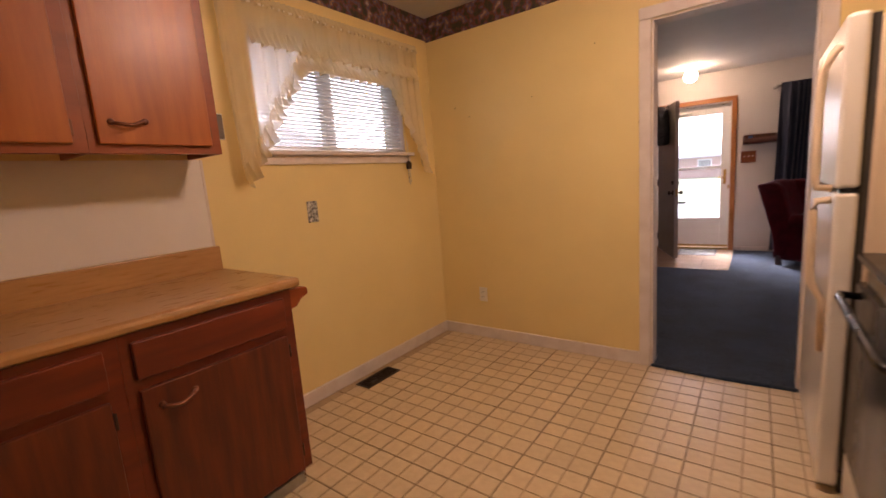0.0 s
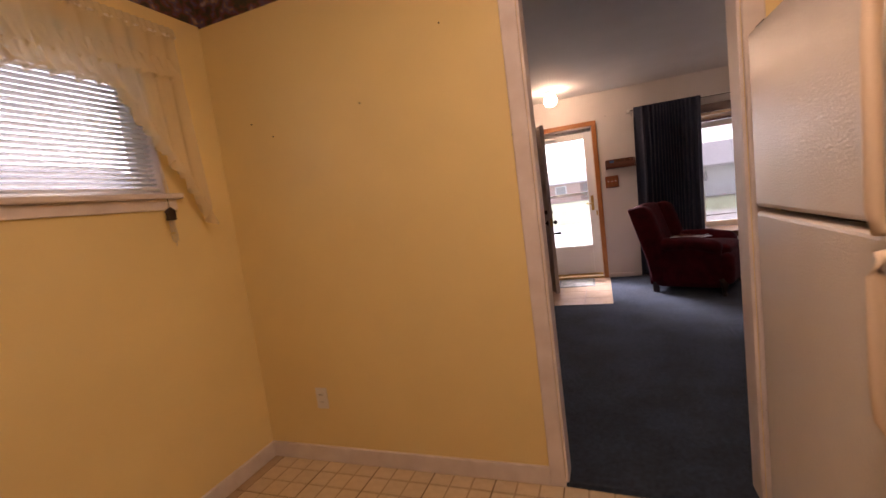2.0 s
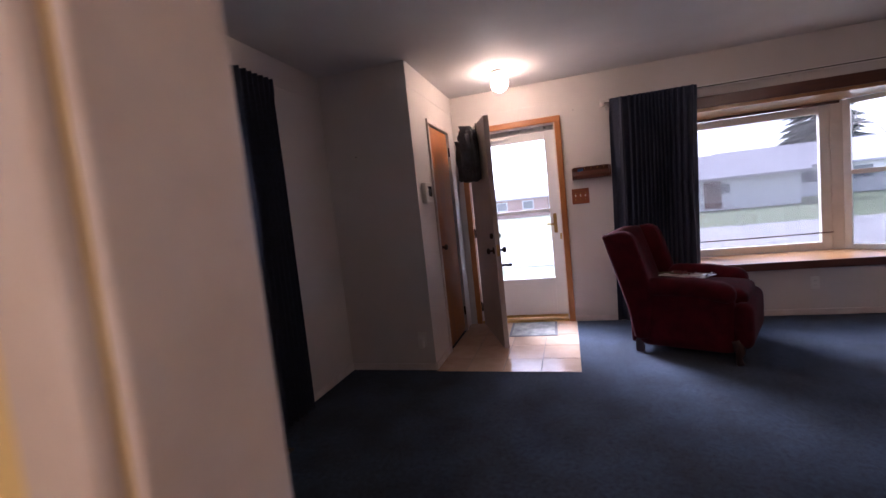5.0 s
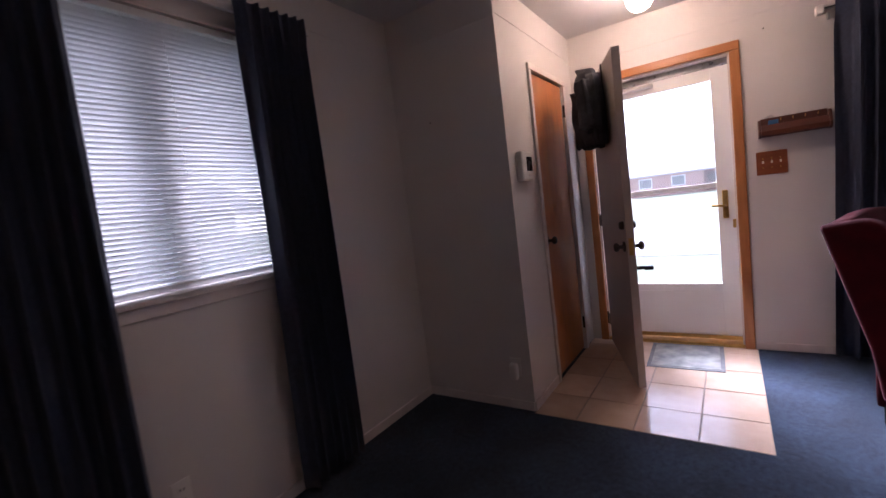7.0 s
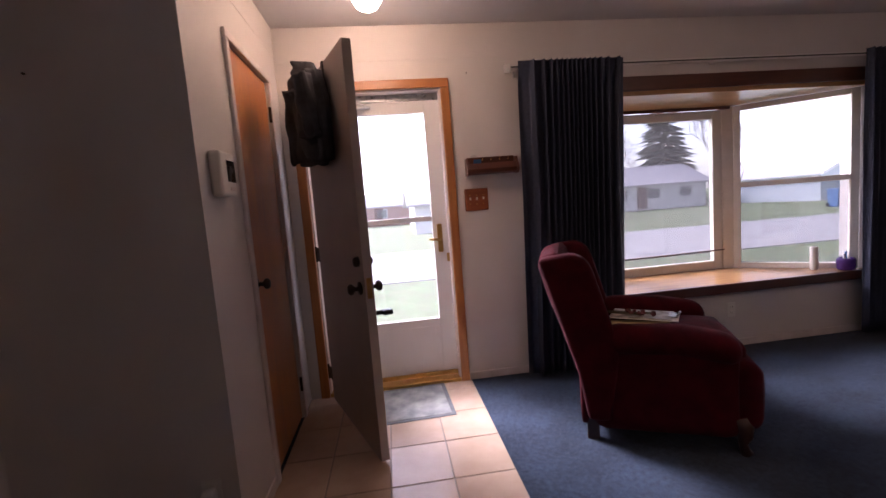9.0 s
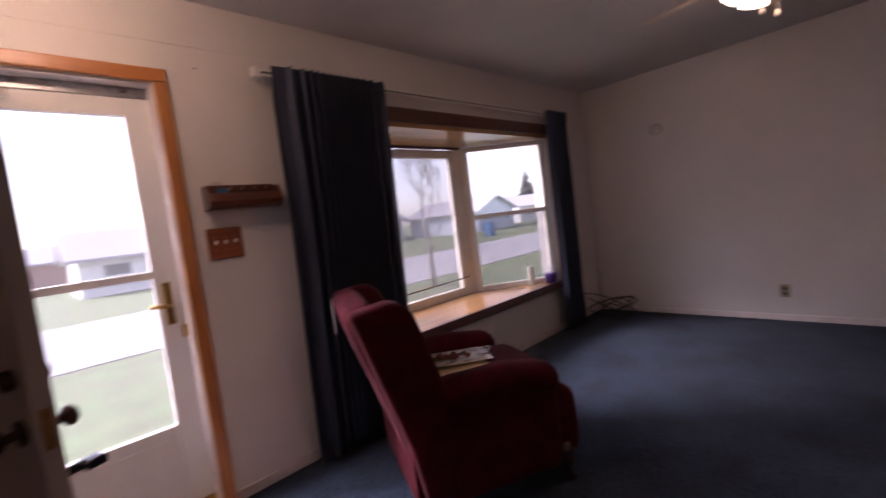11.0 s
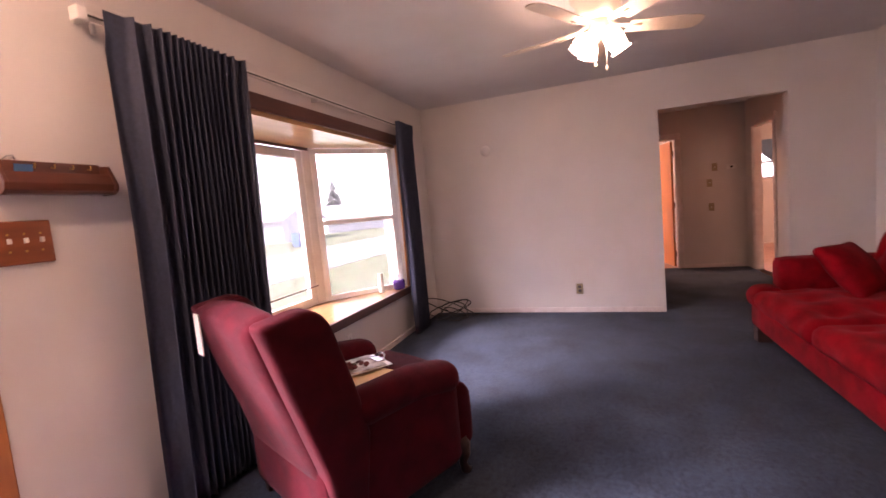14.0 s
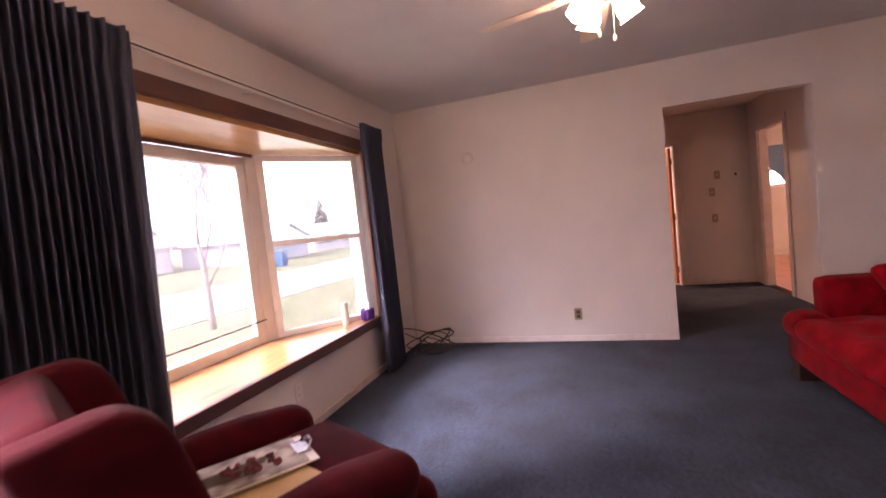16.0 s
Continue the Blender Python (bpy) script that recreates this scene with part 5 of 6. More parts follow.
cable = thing("cable_coil", "dark loose coil of cable in the corner", "cable", pose(3.90, 7.13, 0) @ Matrix.Scale(1.2, 4))
M_CABLE = surf("dark_cable", (0.03, 0.028, 0.027), (0.02, 0.018, 0.017), 20, 0.5)
for k in range(5):
    pts = []
    for j in range(25):
        a = 2 * math.pi * j / 24
        r = 0.12 + 0.025 * k + 0.02 * math.sin(2 * a + k)
        lift = 0.012 + 0.085 * (1 + math.sin(a + k * 1.3)) * (0.5 + 0.22 * k)
        pts.append((0.75 * r * math.cos(a) - 0.02 * k, r * math.sin(a) + 0.012 * k - 0.05, lift))
    part("loop", tube(pts, 0.005, 6), M_CABLE, cable, "", True)
part("tail", tube([(0.05, -0.10, 0.012), (0.10, -0.2, 0.008), (0.09, -0.32, 0.007), (0.13, -0.42, 0.007), (0.12, -0.50, 0.01)], 0.006, 6), M_CABLE, cable, "", True)

# Floor registers.


def register(label, m, ln, wd):
    ob = thing("floor_vent", label, "floor vent", m)
    part("frame", merge(bx(-wd / 2, -ln / 2, 0, -wd / 2 + 0.014, ln / 2, 0.005, 0.0015), bx(wd / 2 - 0.014, -ln / 2, 0, wd / 2, ln / 2, 0.005, 0.0015), bx(-wd / 2 + 0.014, -ln / 2, 0, wd / 2 - 0.014, -ln / 2 + 0.014, 0.005, 0.0015), bx(-wd / 2 + 0.014, ln / 2 - 0.014, 0, wd / 2 - 0.014, ln / 2, 0.005, 0.0015)), M_IRON, ob)
    part("well", bx(-wd / 2 + 0.014, -ln / 2 + 0.014, -0.002, wd / 2 - 0.014, ln / 2 - 0.014, 0.0012), M_BLACK, ob)
    k = -ln / 2 + 0.022
    while k < ln / 2 - 0.02:
        part("slat", bx(-wd / 2 + 0.015, k, 0.0013, wd / 2 - 0.015, k + 0.004, 0.0035), M_IRON, ob)
        k += 0.012
    return ob


register("brown metal floor register beside the baseboard", pose(-1.672, 2.085, 0.0005), 0.30, 0.12)
register("brown metal floor register in the carpet", pose(-1.58, 4.70, 0.0005), 0.30, 0.10)

mat = thing("door_mat", "worn grey door mat with a faded floral print", "door mat", pose(-0.33, 7.13, -0.001, 0, 0, 2))
M_MAT = surf("printed_mat", (0.36, 0.37, 0.34), (0.14, 0.15, 0.16), 9, 0.9, 0.04, 0.5, 200, detail=3)
M_MAT_EDGE = surf("mat_edge", (0.18, 0.19, 0.20), (0.12, 0.12, 0.13), 30, 0.9)
part("mat_body", bx(-0.205, -0.215, 0.0, 0.205, 0.215, 0.008, 0.003), M_MAT, mat)
part("edge", merge(bx(-0.23, -0.24, 0, 0.23, -0.215, 0.006, 0.002), bx(-0.23, 0.215, 0, 0.23, 0.24, 0.006, 0.002), bx(-0.23, -0.215, 0, -0.205, 0.215, 0.006, 0.002), bx(0.205, -0.215, 0, 0.23, 0.215, 0.006, 0.002)), M_MAT_EDGE, mat)

# Small stand beside the doorway.
stand = thing("side_table", "small black side table with a pale top", "side table", pose(0.885, 3.44, 0))
part("tabletop", bx(-0.16, -0.20, 0.655, 0.16, 0.20, 0.68, 0.006), M_TRIM, stand)
part("apron", merge(bx(-0.14, -0.18, 0.60, 0.14, -0.165, 0.655), bx(-0.14, 0.165, 0.60, 0.14, 0.18, 0.655), bx(-0.14, -0.165, 0.60, -0.125, 0.165, 0.655), bx(0.125, -0.165, 0.60, 0.14, 0.165, 0.655)), M_LEG, stand)
for x in (-0.145, 0.11):
    for y in (-0.185, 0.15):
        part("leg", prism([(x, y), (x + 0.035, y), (x + 0.035, y + 0.035), (x, y + 0.035)], "z", 0, 0.655, 0.003), M_LEG, stand)

# ---- kitchen valance ----
M_SHEER = bpy.data.materials.new("sheer_cream_cotton")
n_, l_, p_ = nodes_of(M_SHEER)
p_.inputs["Base Color"].default_value = (0.88, 0.78, 0.54, 1)
p_.inputs["Roughness"].default_value = 0.9
tr_ = n_.new("ShaderNodeBsdfTranslucent")
tr_.inputs["Color"].default_value = (0.88, 0.78, 0.54, 1)
tp_ = n_.new("ShaderNodeBsdfTransparent")
m1, m2 = n_.new("ShaderNodeMixShader"), n_.new("ShaderNodeMixShader")
wv = n_.new("ShaderNodeTexNoise")
wv.inputs["Scale"].default_value = 300
mr = n_.new("ShaderNodeMapRange")
mr.inputs["To Min"].default_value, mr.inputs["To Max"].default_value = 0.22, 0.50
l_.new(wv.outputs["Fac"], mr.inputs["Value"])
m1.inputs["Fac"].default_value = 0.45
l_.new(p_.outputs["BSDF"], m1.inputs[1])
l_.new(tr_.outputs["BSDF"], m1.inputs[2])
l_.new(mr.outputs["Result"], m2.inputs["Fac"])
l_.new(m1.outputs["Shader"], m2.inputs[1])
l_.new(tp_.outputs["BSDF"], m2.inputs[2])
l_.new(m2.outputs["Shader"], n_["Material Output"].inputs["Surface"])

HEM = [(1.36, 1.40), (1.385, 1.335), (1.42, 1.37), (1.48, 1.47), (1.545, 1.56), (1.60, 1.67), (1.66, 1.76), (1.74, 1.87), (1.80, 1.95), (2.06, 1.935), (2.29, 1.945), (2.47, 1.94), (2.53, 1.87), (2.58, 1.78), (2.66, 1.67), (2.73, 1.56), (2.78, 1.44), (2.81, 1.38), (2.835, 1.42)]


def hem(y):
    return float(np.interp(y, [p[0] for p in HEM], [p[1] for p in HEM]))


def gathered(y0, y1, top, bottom, x0, gathers, flare, seed, drop=1.0):
    bm = bmesh.new()
    nu, nv = 260, 18
    rows_ = []
    for j in range(nv + 1):
        v = j / nv
        row = []
        for i in range(nu + 1):
            u = i / nu
            y = y0 + (y1 - y0) * u
            t0, b0 = top(y), bottom(y)
            ph = 2 * math.pi * gathers * u + 2.2 * noise.noise((u * 9, seed, v * 0.6))
            amp = 0.006 + flare * v ** 1.5
            x = x0 + amp * (1 + math.sin(ph)) + 0.01 * v
            z = t0 + (b0 - t0) * v + 0.012 * v * math.sin(ph * 0.5 + seed)
            row.append(bm.verts.new((x, y + 0.006 * math.cos(ph) * v, z)))
        rows_.append(row)
    for j in range(nv):
        for i in range(nu):
            bm.faces.new((rows_[j][i], rows_[j][i + 1], rows_[j + 1][i + 1], rows_[j + 1][i]))
    return shade(bm)


valance = thing("window_valance", "sheer cream ruffled swag valance over the kitchen window", "valance")
part("swag", gathered(1.36, 2.835, lambda y: 2.215, hem, W + 0.045, 17, 0.016, 1.0), M_SHEER, valance)
part("header", gathered(1.41, 2.84, lambda y: 2.25, lambda y: 2.20, W + 0.043, 48, 0.008, 2.0), M_SHEER, valance)
part("ruffle", gathered(1.74, 2.56, lambda y: hem(y) + 0.075, lambda y: hem(y) - 0.03, W + 0.065, 22, 0.030, 3.0), M_SHEER, valance)
part("ruffle", gathered(1.37, 1.80, lambda y: hem(y) + 0.075, lambda y: hem(y) - 0.03, W + 0.07, 15, 0.030, 4.0), M_SHEER, valance)
part("ruffle", gathered(2.50, 2.835, lambda y: hem(y) + 0.08, lambda y: hem(y) - 0.05, W + 0.07, 11, 0.028, 5.0), M_SHEER, valance)
part("ruffle", gathered(1.50, 2.78, lambda y: 2.09, lambda y: max(2.0, hem(y) + 0.03), W + 0.058, 34, 0.018, 6.0), M_SHEER, valance)
part("rod", tube([(W + 0.05, 1.40, 2.21), (W + 0.05, 2.845, 2.21)], 0.006, 8), M_PLASTIC, valance)

charm = thing("hanging_charm", "small dark house-shaped charm with hanging strands", "ornament", pose(W + 0.058, 2.645, 1.39))
part("house", merge(prism([(-0.018, -0.025), (0.018, -0.025), (0.018, 0.012), (0.026, 0.012), (0.0, 0.034), (-0.026, 0.012), (-0.018, 0.012)], "x", -0.01, 0.012, 0.002), tube([(0, 0, 0.03), (0, 0, 0.07)], 0.0015, 5)), M_IRON, charm)
for k in (-1, 0, 1):
    part("strand", tube([(0, 0.01 * k, -0.024), (0.002, 0.012 * k, -0.14 + 0.02 * abs(k))], 0.0022, 6), M_STEEL, charm)
cord = solo("blind_cord", merge(tube([(W + 0.012, 2.655, 2.1), (W + 0.014, 2.66, 1.75), (W + 0.05, 2.662, 1.50), (W + 0.053, 2.65, 1.46)], 0.0018, 6), moved(lathe([(0.001, 0), (0.007, -0.02), (0.001, -0.022)], 10), Matrix.Translation((W + 0.053, 2.65, 1.46)))), M_PLASTIC, "thin white pull cord of the kitchen blind", "blind cord")

# ---- hall and rooms off it ----
for y, z in ((3.763, 1.527), (3.836, 1.296), (3.82, 0.93)):
    hp = thing("wall_plate", "small tan switch plate on the hall wall", "wall plate", pose(HX, y, z, 0, 0, -90), "hall plates")
    part("plate", bx(-0.036, -0.006, -0.058, 0.036, 0, 0.058, 0.003), M_IVORY, hp)
    part("toggle", bx(-0.005, -0.018, -0.008, 0.005, -0.006, 0.01, 0.002), M_PLASTIC, hp)
ht = thing("hall_thermostat", "white wall thermostat with a dark dial in the hall", "thermostat", pose(HX, 3.55, 1.51, 0, 0, -90))
part("case", bx(-0.06, -0.03, -0.035, 0.06, 0, 0.035, 0.006), M_PLASTIC, ht)
part("dial", moved(lathe([(0.018, 0), (0.016, 0.008), (0.001, 0.009)], 16), Matrix.Translation((0, -0.03, 0)) @ Matrix.Rotation(radians(90), 4, "X")), M_IRON, ht)
lining("jamb_hall_door", "white painted bedroom door frame", "x", HX + 0.001, HX + 0.099, HALL_DOOR_N[0] - 0.001, HALL_DOOR_N[1] + 0.001, 2.021, 0.014, M_TRIM)
hd = thing("door_bedroom", "orange oak flush bedroom door standing open", "door", pose(HX + 0.10, HALL_DOOR_N[0] + 0.018, 0, 0, 0, 12))
tagged(hd, kind="structure")
part("door_panel", bx(0.01, 0.0, 0.015, 0.70, 0.035, 1.995, 0.003), M_DOOR_WOOD, hd)
part("door_knob", moved(lathe([(0.026, 0), (0.026, 0.006), (0.01, 0.01), (0.01, 0.03), (0.024, 0.04), (0.026, 0.05), (0.001, 0.062)], 18), Matrix.Translation((0.64, 0.035, 0.95)) @ Matrix.Rotation(radians(-90), 4, "X")), M_IRON, hd, "dark knob", True)
for z in (0.22, 1.0, 1.8):
    part("door_hinge", tube([(0.0, 0.0, z - 0.045), (0.0, 0.0, z + 0.045)], 0.008), M_IRON, hd, "dark hinge")
lining("jamb_back_room_door", "white painted back room door frame", "y", HS - 0.099, HS - 0.001, HALL_DOOR_S[0] - 0.001, HALL_DOOR_S[1] + 0.001, 2.021, 0.014, M_TRIM)


# Unseen fixture, added to brighten a side room and the hall.
def added_light(label, x, y):
    ob = thing("ceiling_light", label, "ceiling light", pose(x, y, H))
    part("base", lathe([(0.15, -0.001), (0.15, -0.02), (0.001, -0.021)], 24), M_BRASS, ob, "", True)
    part("shade", lathe([(0.14, -0.022), (0.14, -0.05), (0.1, -0.085), (0.001, -0.1)], 24), M_ADDED_LAMP, ob, "glowing glass bowl of the added light", True)


added_light("unseen bowl light added to brighten the bedroom", 8.3, 5.6)
added_light("unseen bowl light added to brighten the back room", 6.6, 1.7)
bw = thing("window_back_room", "small window with a blue curtain in the back room", "window")
tagged(bw, kind="structure")
part("window_frame", merge(bx(9.62, BWIN[0], BWIN[2], 9.68, BWIN[0] + 0.05, BWIN[3], 0.003), bx(9.62, BWIN[1] - 0.05, BWIN[2], 9.68, BWIN[1], BWIN[3], 0.003), bx(9.62, BWIN[0] + 0.05, BWIN[2], 9.68, BWIN[1] - 0.05, BWIN[2] + 0.05, 0.003), bx(9.62, BWIN[0] + 0.05, BWIN[3] - 0.05, 9.68, BWIN[1] - 0.05, BWIN[3], 0.003)), M_WHITE, bw)
part("meeting_rail", bx(9.62, BWIN[0] + 0.05, 1.60, 9.68, BWIN[1] - 0.05, 1.64, 0.003), M_WHITE, bw)
pane("pane", bx(9.648, BWIN[0] + 0.05, BWIN[2] + 0.05, 9.652, BWIN[1] - 0.05, 1.60), bw)
pane("pane", bx(9.648, BWIN[0] + 0.05, 1.64, 9.652, BWIN[1] - 0.05, BWIN[3] - 0.05), bw)
M_BLUE_CLOTH = surf("light_blue_cloth", (0.16, 0.26, 0.40), (0.11, 0.19, 0.31), 30, 0.9)
bc = new("swag", mesh_of("swag", prism([(1.70, 2.06), (2.5, 2.06), (2.3, 1.78), (2.02, 1.50), (1.92, 1.32), (1.70, 1.25)], "x", 9.55, 9.57, 0.004), M_BLUE_CLOTH))
tagged(bc, "light blue swag curtain at the back room window", "curtain")
bc.name = "curtain_swag"

# ---- outside ----
G = -0.45
M_GRASS = surf("winter_lawn", (0.125, 0.18, 0.075), (0.125, 0.135, 0.07), 3, 0.95, 0.03, 0.6, 60, blotch=0.35)
M_ROAD = surf("pale_concrete_road", (0.36, 0.35, 0.34), (0.29, 0.28, 0.27), 2, 0.9, 0.05, 0.2, 50, blotch=0.12)
M_BARK = surf("grey_bark", (0.34, 0.30, 0.27), (0.24, 0.21, 0.19), 20, 0.9, 0.05, 0.5, 60)
M_NEEDLE = surf("spruce_needles", (0.045, 0.065, 0.045), (0.03, 0.04, 0.028), 6, 0.9)
M_ROOF = surf("grey_shingle", (0.42, 0.40, 0.41), (0.33, 0.31, 0.32), 10, 0.9, 0.05, 0.4, 30)
M_BRICK = surf("red_brick_far", (0.36, 0.22, 0.18), (0.30, 0.17, 0.14), 14, 0.9, 0.05, 0.3, 30)
M_SIDING = surf("pale_blue_siding", (0.50, 0.54, 0.58), (0.44, 0.48, 0.52), 2, 0.7, stretch=(1, 1, 14))
M_WHITE_SIDING = surf("white_siding", (0.66, 0.65, 0.64), (0.58, 0.57, 0.56), 2, 0.7, stretch=(1, 1, 14))
M_DARK_PANE = surf("dark_far_pane", (0.16, 0.165, 0.17), (0.12, 0.125, 0.13), 3, 0.1)

ground = bmesh.new()
quad_box(ground, -400, -400, G - 1.0, 400, 400, G)
structure("ground", ground, M_GRASS, "pale winter lawn reaching to the horizon", "lawn")
structure("road", bx(-200, 14.4, G, 200, 21.5, G + 0.02), M_ROAD, "pale concrete residential street", "road")
structure("front_step", merge(bx(-1.2, N + 0.2, G, 0.3, N + 0.9, -0.18, 0.015)), M_ROAD, "concrete front step", "step")
structure("foundation", bx(W - 0.2, KS - 0.12, G, 10.2, N + 0.19, -0.201), M_ROAD, "concrete house foundation", "foundation")


def house(label, x, y, turn, ln, dp, wall_h, ridge, wall_material, gable=True):
    """A one-storey house: walls, gabled roof with eaves, windows with frames, and a door."""
    ob = thing("house", label, "house", pose(x, y, G, 0, 0, turn), "houses across the street")
    part("wall", merge(bx(-ln / 2, -dp / 2, 0, ln / 2, dp / 2, wall_h), prism([(-dp / 2, wall_h), (dp / 2, wall_h), (0, ridge - 0.06)], "x", -ln / 2, ln / 2)), wall_material, ob)
    e = 0.45
    slope = (ridge - wall_h) / (dp / 2)
    low = wall_h - e * slope
    part("roof", prism([(-dp / 2 - e, low), (0, ridge), (dp / 2 + e, low), (dp / 2 + e, low + 0.16), (0, ridge + 0.18), (-dp / 2 - e, low + 0.16)], "x", -ln / 2 - e, ln / 2 + e), M_ROOF, ob)
    for s in (-1, 1):
        part("fascia", merge(prism([(-dp / 2 - e, low - 0.04), (0, ridge - 0.04), (0, ridge + 0.14), (-dp / 2 - e, low + 0.14)], "x", s * (ln / 2 + e), s * (ln / 2 + e + 0.03)), prism([(dp / 2 + e, low - 0.04), (0, ridge - 0.04), (0, ridge + 0.14), (dp / 2 + e, low + 0.14)], "x", s * (ln / 2 + e), s * (ln / 2 + e + 0.03))), M_WHITE_SIDING, ob)
    k = -ln / 2 + 1.6
    while k < ln / 2 - 1.2:
        w = part("window", bx(k - 0.65, -dp / 2 - 0.04, 0.9, k + 0.65, -dp / 2, wall_h - 0.35, 0.01), M_WHITE_SIDING, ob)
        part("pane", bx(k - 0.56, -dp / 2 - 0.05, 0.99, k + 0.56, -dp / 2 - 0.035, wall_h - 0.44), M_DARK_PANE, w)
        k += 3.1
    part("door", bx(ln * 0.08, -dp / 2 - 0.05, 0.1, ln * 0.08 + 0.95, -dp / 2, 2.1, 0.01), M_SEAT_EDGE, ob)
    return ob


house("low red brick ranch house with a grey roof", -3.0, 58, 0, 12, 7, 2.3, 3.6, M_BRICK)
house("long low pale house with a grey gabled roof", 20.5, 44, 0, 16, 7, 2.3, 3.9, M_WHITE_SIDING)
house("pale blue sided house with a white gable edge", 34, 37, 96, 9, 7, 2.1, 3.4, M_SIDING)
house("low white sided house beyond the lawn", 54, 37, -25, 16, 7, 2.1, 3.4, M_WHITE_SIDING)
house("grey roofed house beyond the bay trees", 70, 12, -60, 14, 7, 2.3, 3.7, M_WHITE_SIDING)
house("neighbour's pale house beside the kitchen", -14, 3, 90, 14, 7, 2.4, 4.0, M_WHITE_SIDING)


house("pale low house with a grey roof facing the street", 7.3, 36.5, 0, 12, 7, 2.0, 3.4, M_WHITE_SIDING)


def bare_tree(label, x, y, height, seed, depth=5):
    rnd = random.Random(seed)
    ob = thing("tree", label, "tree", pose(x, y, G), "bare trees")
    trunk, twigs = [], []

    def grow(p, d, ln, r, level):
        pts, radii = [p], [r]
        q = p.copy()
        dd = d.copy()
        for k in range(4):
            dd = (dd + Vector((rnd.uniform(-0.14, 0.14), rnd.uniform(-0.14, 0.14), rnd.uniform(-0.03, 0.1))) * (0.3 if level == 0 else 1.0)).normalized()
            q = q + dd * ln / 4
            pts.append(q.copy())
            radii.append(r * (1 - 0.12 * (k + 1)))
        (trunk if level < 2 else twigs).append(tube(pts, r, 7 if level < 2 else 4, radii))
        if level < depth:
            for k in range(3 if level < 4 else 2):
                a, lean = rnd.uniform(0, 6.28), rnd.uniform(0.35, 0.75)
                side = Vector((math.cos(a), math.sin(a), rnd.uniform(0.0, 0.5)))
                start = pts[rnd.choice((2, 3, 4))]
                grow(start, (dd + side * lean).normalized(), ln * rnd.uniform(0.6, 0.8), max(radii[-1] * rnd.uniform(0.55, 0.75), 0.007), level + 1)

    grow(Vector((0, 0, -0.1)), Vector((0.05, 0.02, 1)).normalized(), height * 0.30, height * 0.012, 0)
    part("trunk", merge(*trunk), M_BARK, ob, "", True)
    part("crown", merge(*twigs), M_BARK, ob, "bare leafless twigs")
    return ob


bare_tree("bare young tree on the front lawn", 6.9, 13.2, 6.4, 3, 6)
bare_tree("bare tree beside the street", 12.5, 27, 8.5, 8, 6)
bare_tree("tall bare tree behind the houses", 26, 47, 11, 12)
bare_tree("tall bare tree behind the white house", 47, 45, 12, 21)
bare_tree("bare tree far along the street", 62, 30, 10, 31)
bare_tree("bare tree behind the brick house", 4, 52, 10, 41)


def spruce(label, x, y, height, spread, seed):
    rnd = random.Random(seed)
    ob = thing("spruce", label, "tree", pose(x, y, G), "spruces")
    part("trunk", tube([(0, 0, -0.1), (0.03, 0, height * 0.5), (0, 0.02, height)], 0.1, 8, [height * 0.022, height * 0.014, 0.02]), M_BARK, ob, "", True)
    bm = bmesh.new()
    for k in range(700):
        z = height * (0.08 + 0.92 * rnd.random() ** 1.25)
        reach = spread * (1 - z / height) ** 0.85 * rnd.uniform(0.6, 1.1) + 0.08
        a = rnd.uniform(0, 6.283)
        out = Vector((math.cos(a), math.sin(a), 0))
        side = Vector((-out.y, out.x, 0))
        w = 0.10 * reach + 0.10
        p0 = Vector((0, 0, z))
        tipp = p0 + out * reach + Vector((0, 0, -0.22 * reach))
        mid = p0 + out * reach * 0.55 + Vector((0, 0, -0.05 * reach))
        for s in (-1, 1):
            v = [bm.verts.new(c) for c in (p0, mid + side * w * s + Vector((0, 0, -0.12 * reach)), tipp, mid)]
            bm.faces.new(v)
    part("crown", bm, M_NEEDLE, ob)
    return ob


spruce("dark spruce behind the low houses", 62, 47, 8.6, 3.6, 5)
spruce("tall broad spruce beside the low house", 22.5, 50, 14.0, 5.2, 6)
spruce("tall dark spruce behind the low house", 31, 50, 14.5, 5.0, 9)

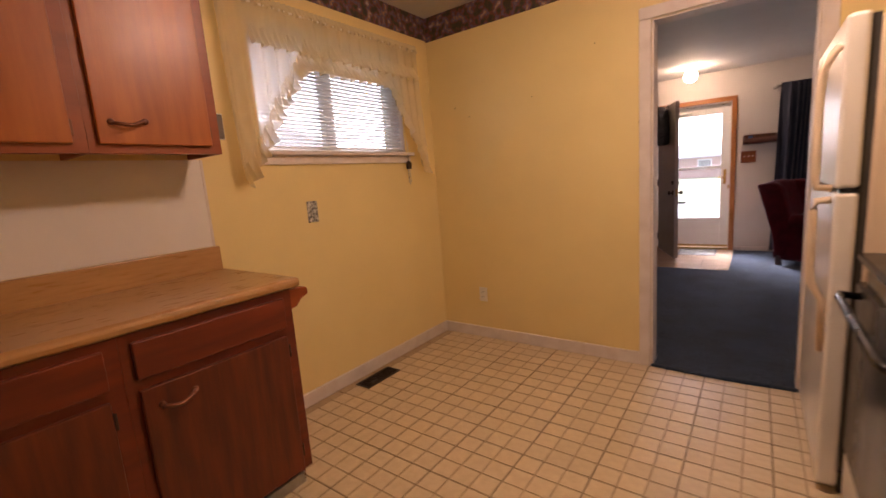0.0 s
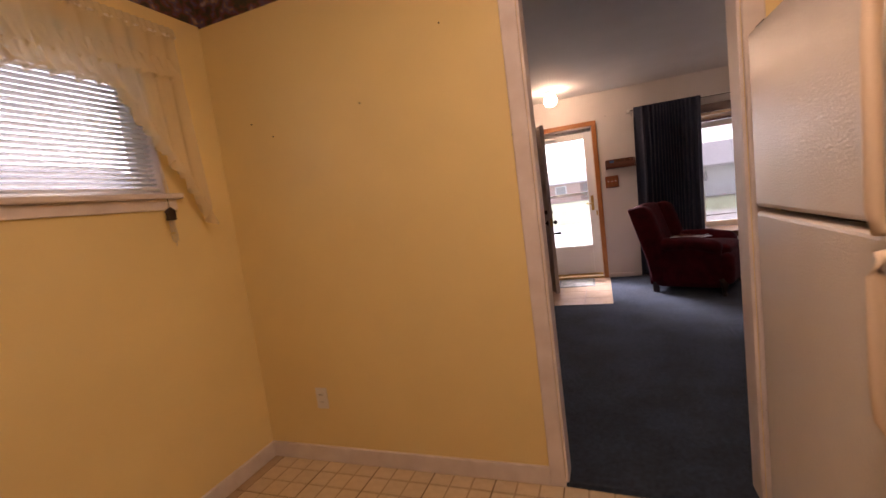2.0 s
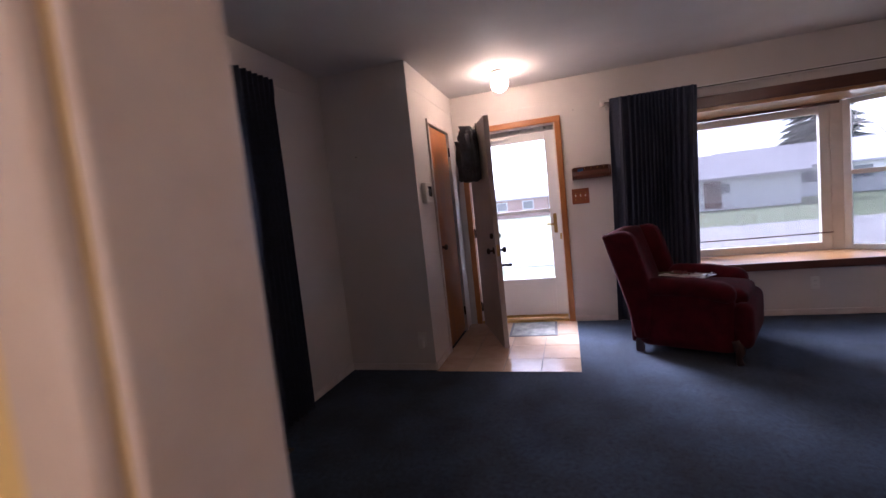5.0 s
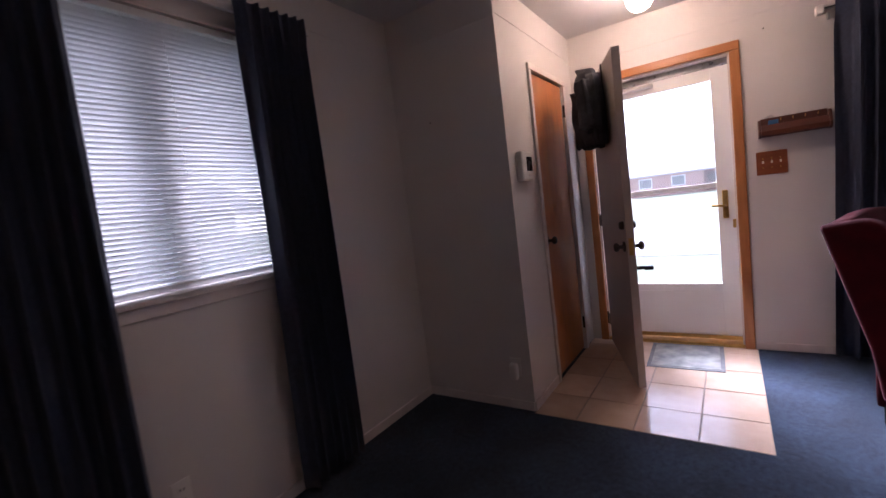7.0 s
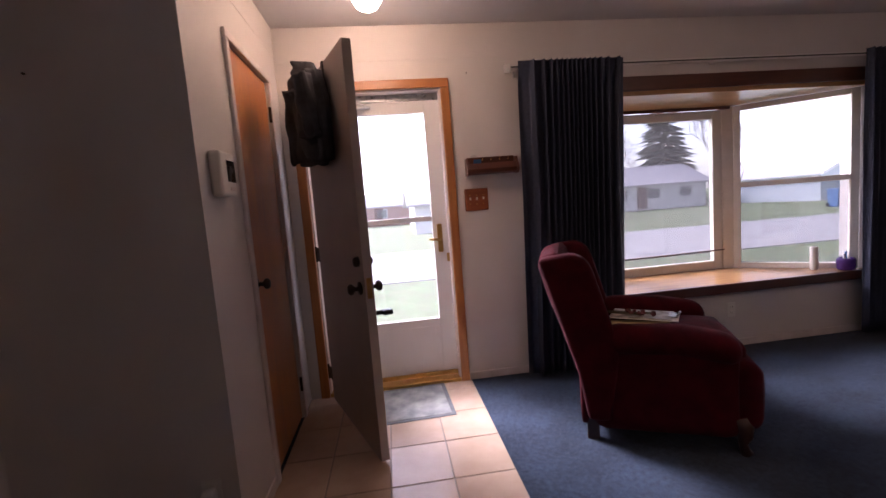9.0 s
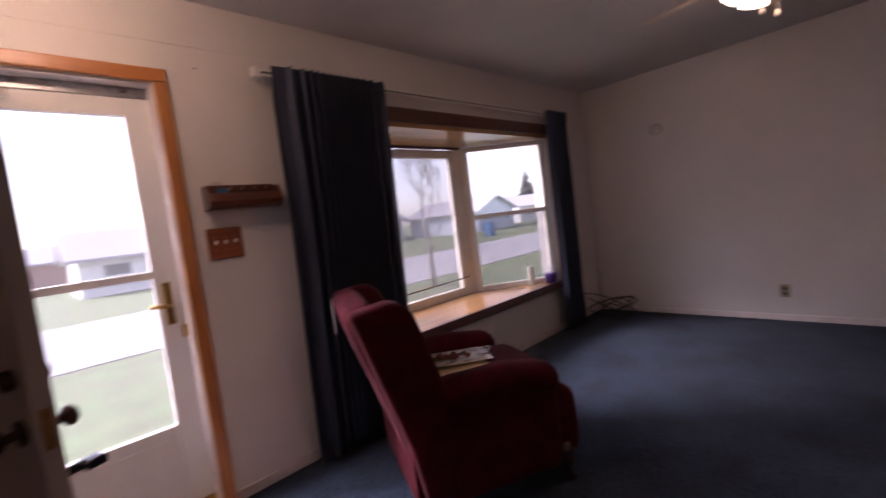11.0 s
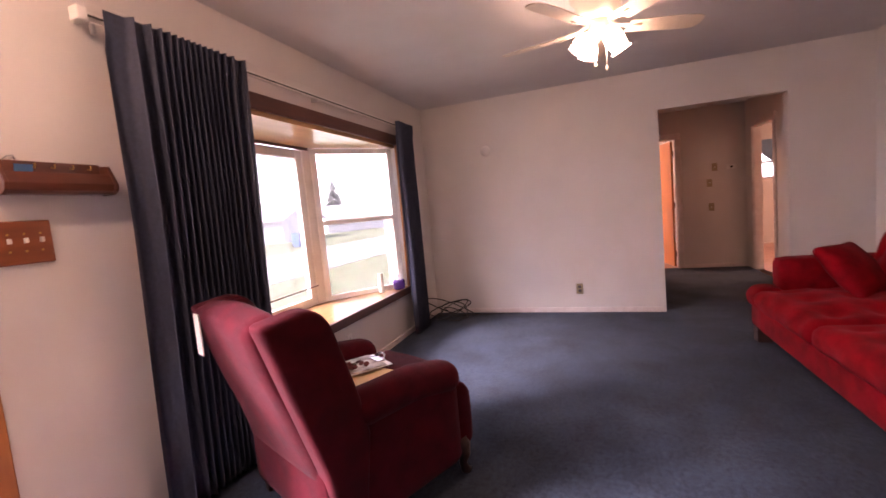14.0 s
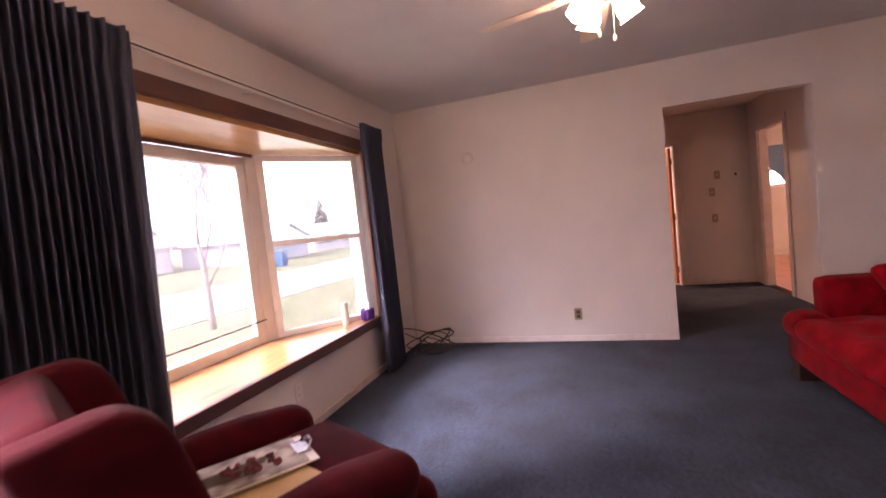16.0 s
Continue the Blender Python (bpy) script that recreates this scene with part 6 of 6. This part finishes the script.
bin_ = thing("recycling_bin", "blue wheeled bin at the far kerb", "bin", pose(24.5, 25.5, G))
part("body", prism([(-0.26, 0), (0.26, 0), (0.32, 0.95), (-0.32, 0.95)], "x", -0.3, 0.3, 0.02), M_BLUE, bin_)
part("lid", bx(-0.33, -0.36, 0.955, 0.33, 0.36, 1.03, 0.02), M_BLUE, bin_)
for x in (-0.28, 0.28):
    part("wheel", moved(lathe([(0.11, -0.03), (0.12, 0), (0.11, 0.03)], 16), Matrix.Translation((x * 1.12, 0.27, 0.12)) @ Matrix.Rotation(radians(90), 4, "Y")), M_BLACK, bin_)

# ---- pieces of the floors, last ----
TP = 0.1016
tile_mesh = mesh_of("tile", bx(-TP / 2 + 0.0042, -TP / 2 + 0.0042, -0.003, TP / 2 - 0.0042, TP / 2 - 0.0042, 0.0, 0.0012, 1), M_TILE)
floor_kitchen = bpy.data.objects["floor_kitchen"]
rest = bmesh.new()
count = 0
y = KN - 0.045
while y > KS:
    x = -0.195 + 0.5 * TP + 0.004
    xs = [x + TP * k for k in range(-16, 15)]
    for xx in xs:
        if xx < W + 0.05 or xx > KE - 0.05:
            continue
        if y > 1.78 and xx < 0.56 and count < 300:
            t_ = new("tile", tile_mesh)
            t_.parent = floor_kitchen
            t_.location = (xx, y, random.uniform(-0.0002, 0.0002))
            count += 1
        else:
            h_ = TP / 2 - 0.0042
            quad_box(rest, xx - h_, y - h_, -0.003, xx + h_, y + h_, 0.0)
    y -= TP
M_SEAM = surf("dark_floor_seam", (0.24, 0.165, 0.095), (0.15, 0.10, 0.06), 9, 0.7, blotch=0.3)
x0_ = -0.195 + 0.004
for k in range(-5, 5):
    x = x0_ + 3 * TP * k
    if W < x < KE:
        part("seam", bx(x - 0.0016, KS, -0.0039, x + 0.0016, KN, -0.0022), M_SEAM, floor_kitchen)
for k in range(16):
    y = KN - 0.045 + TP / 2 - 3 * TP * k
    if KS < y < KN:
        part("seam", bx(W, y - 0.0011, -0.0039, KE, y + 0.0011, -0.0026), M_SEAM, floor_kitchen)
tagged(part("tile_rest", rest, M_TILE, floor_kitchen), kind="stuff")

fx = [-1.03, -0.785, -0.49, -0.198, 0.095]
fy = [6.02, 6.305, 6.63, 6.945, 7.26, 7.388]
for a, b in zip(fx, fx[1:]):
    for c, d in zip(fy, fy[1:]):
        part("tile", bx(a + 0.003, c + 0.003, -0.003, b - 0.003, d - 0.003, 0.001, 0.0015, 1), M_FOYER, foyer)
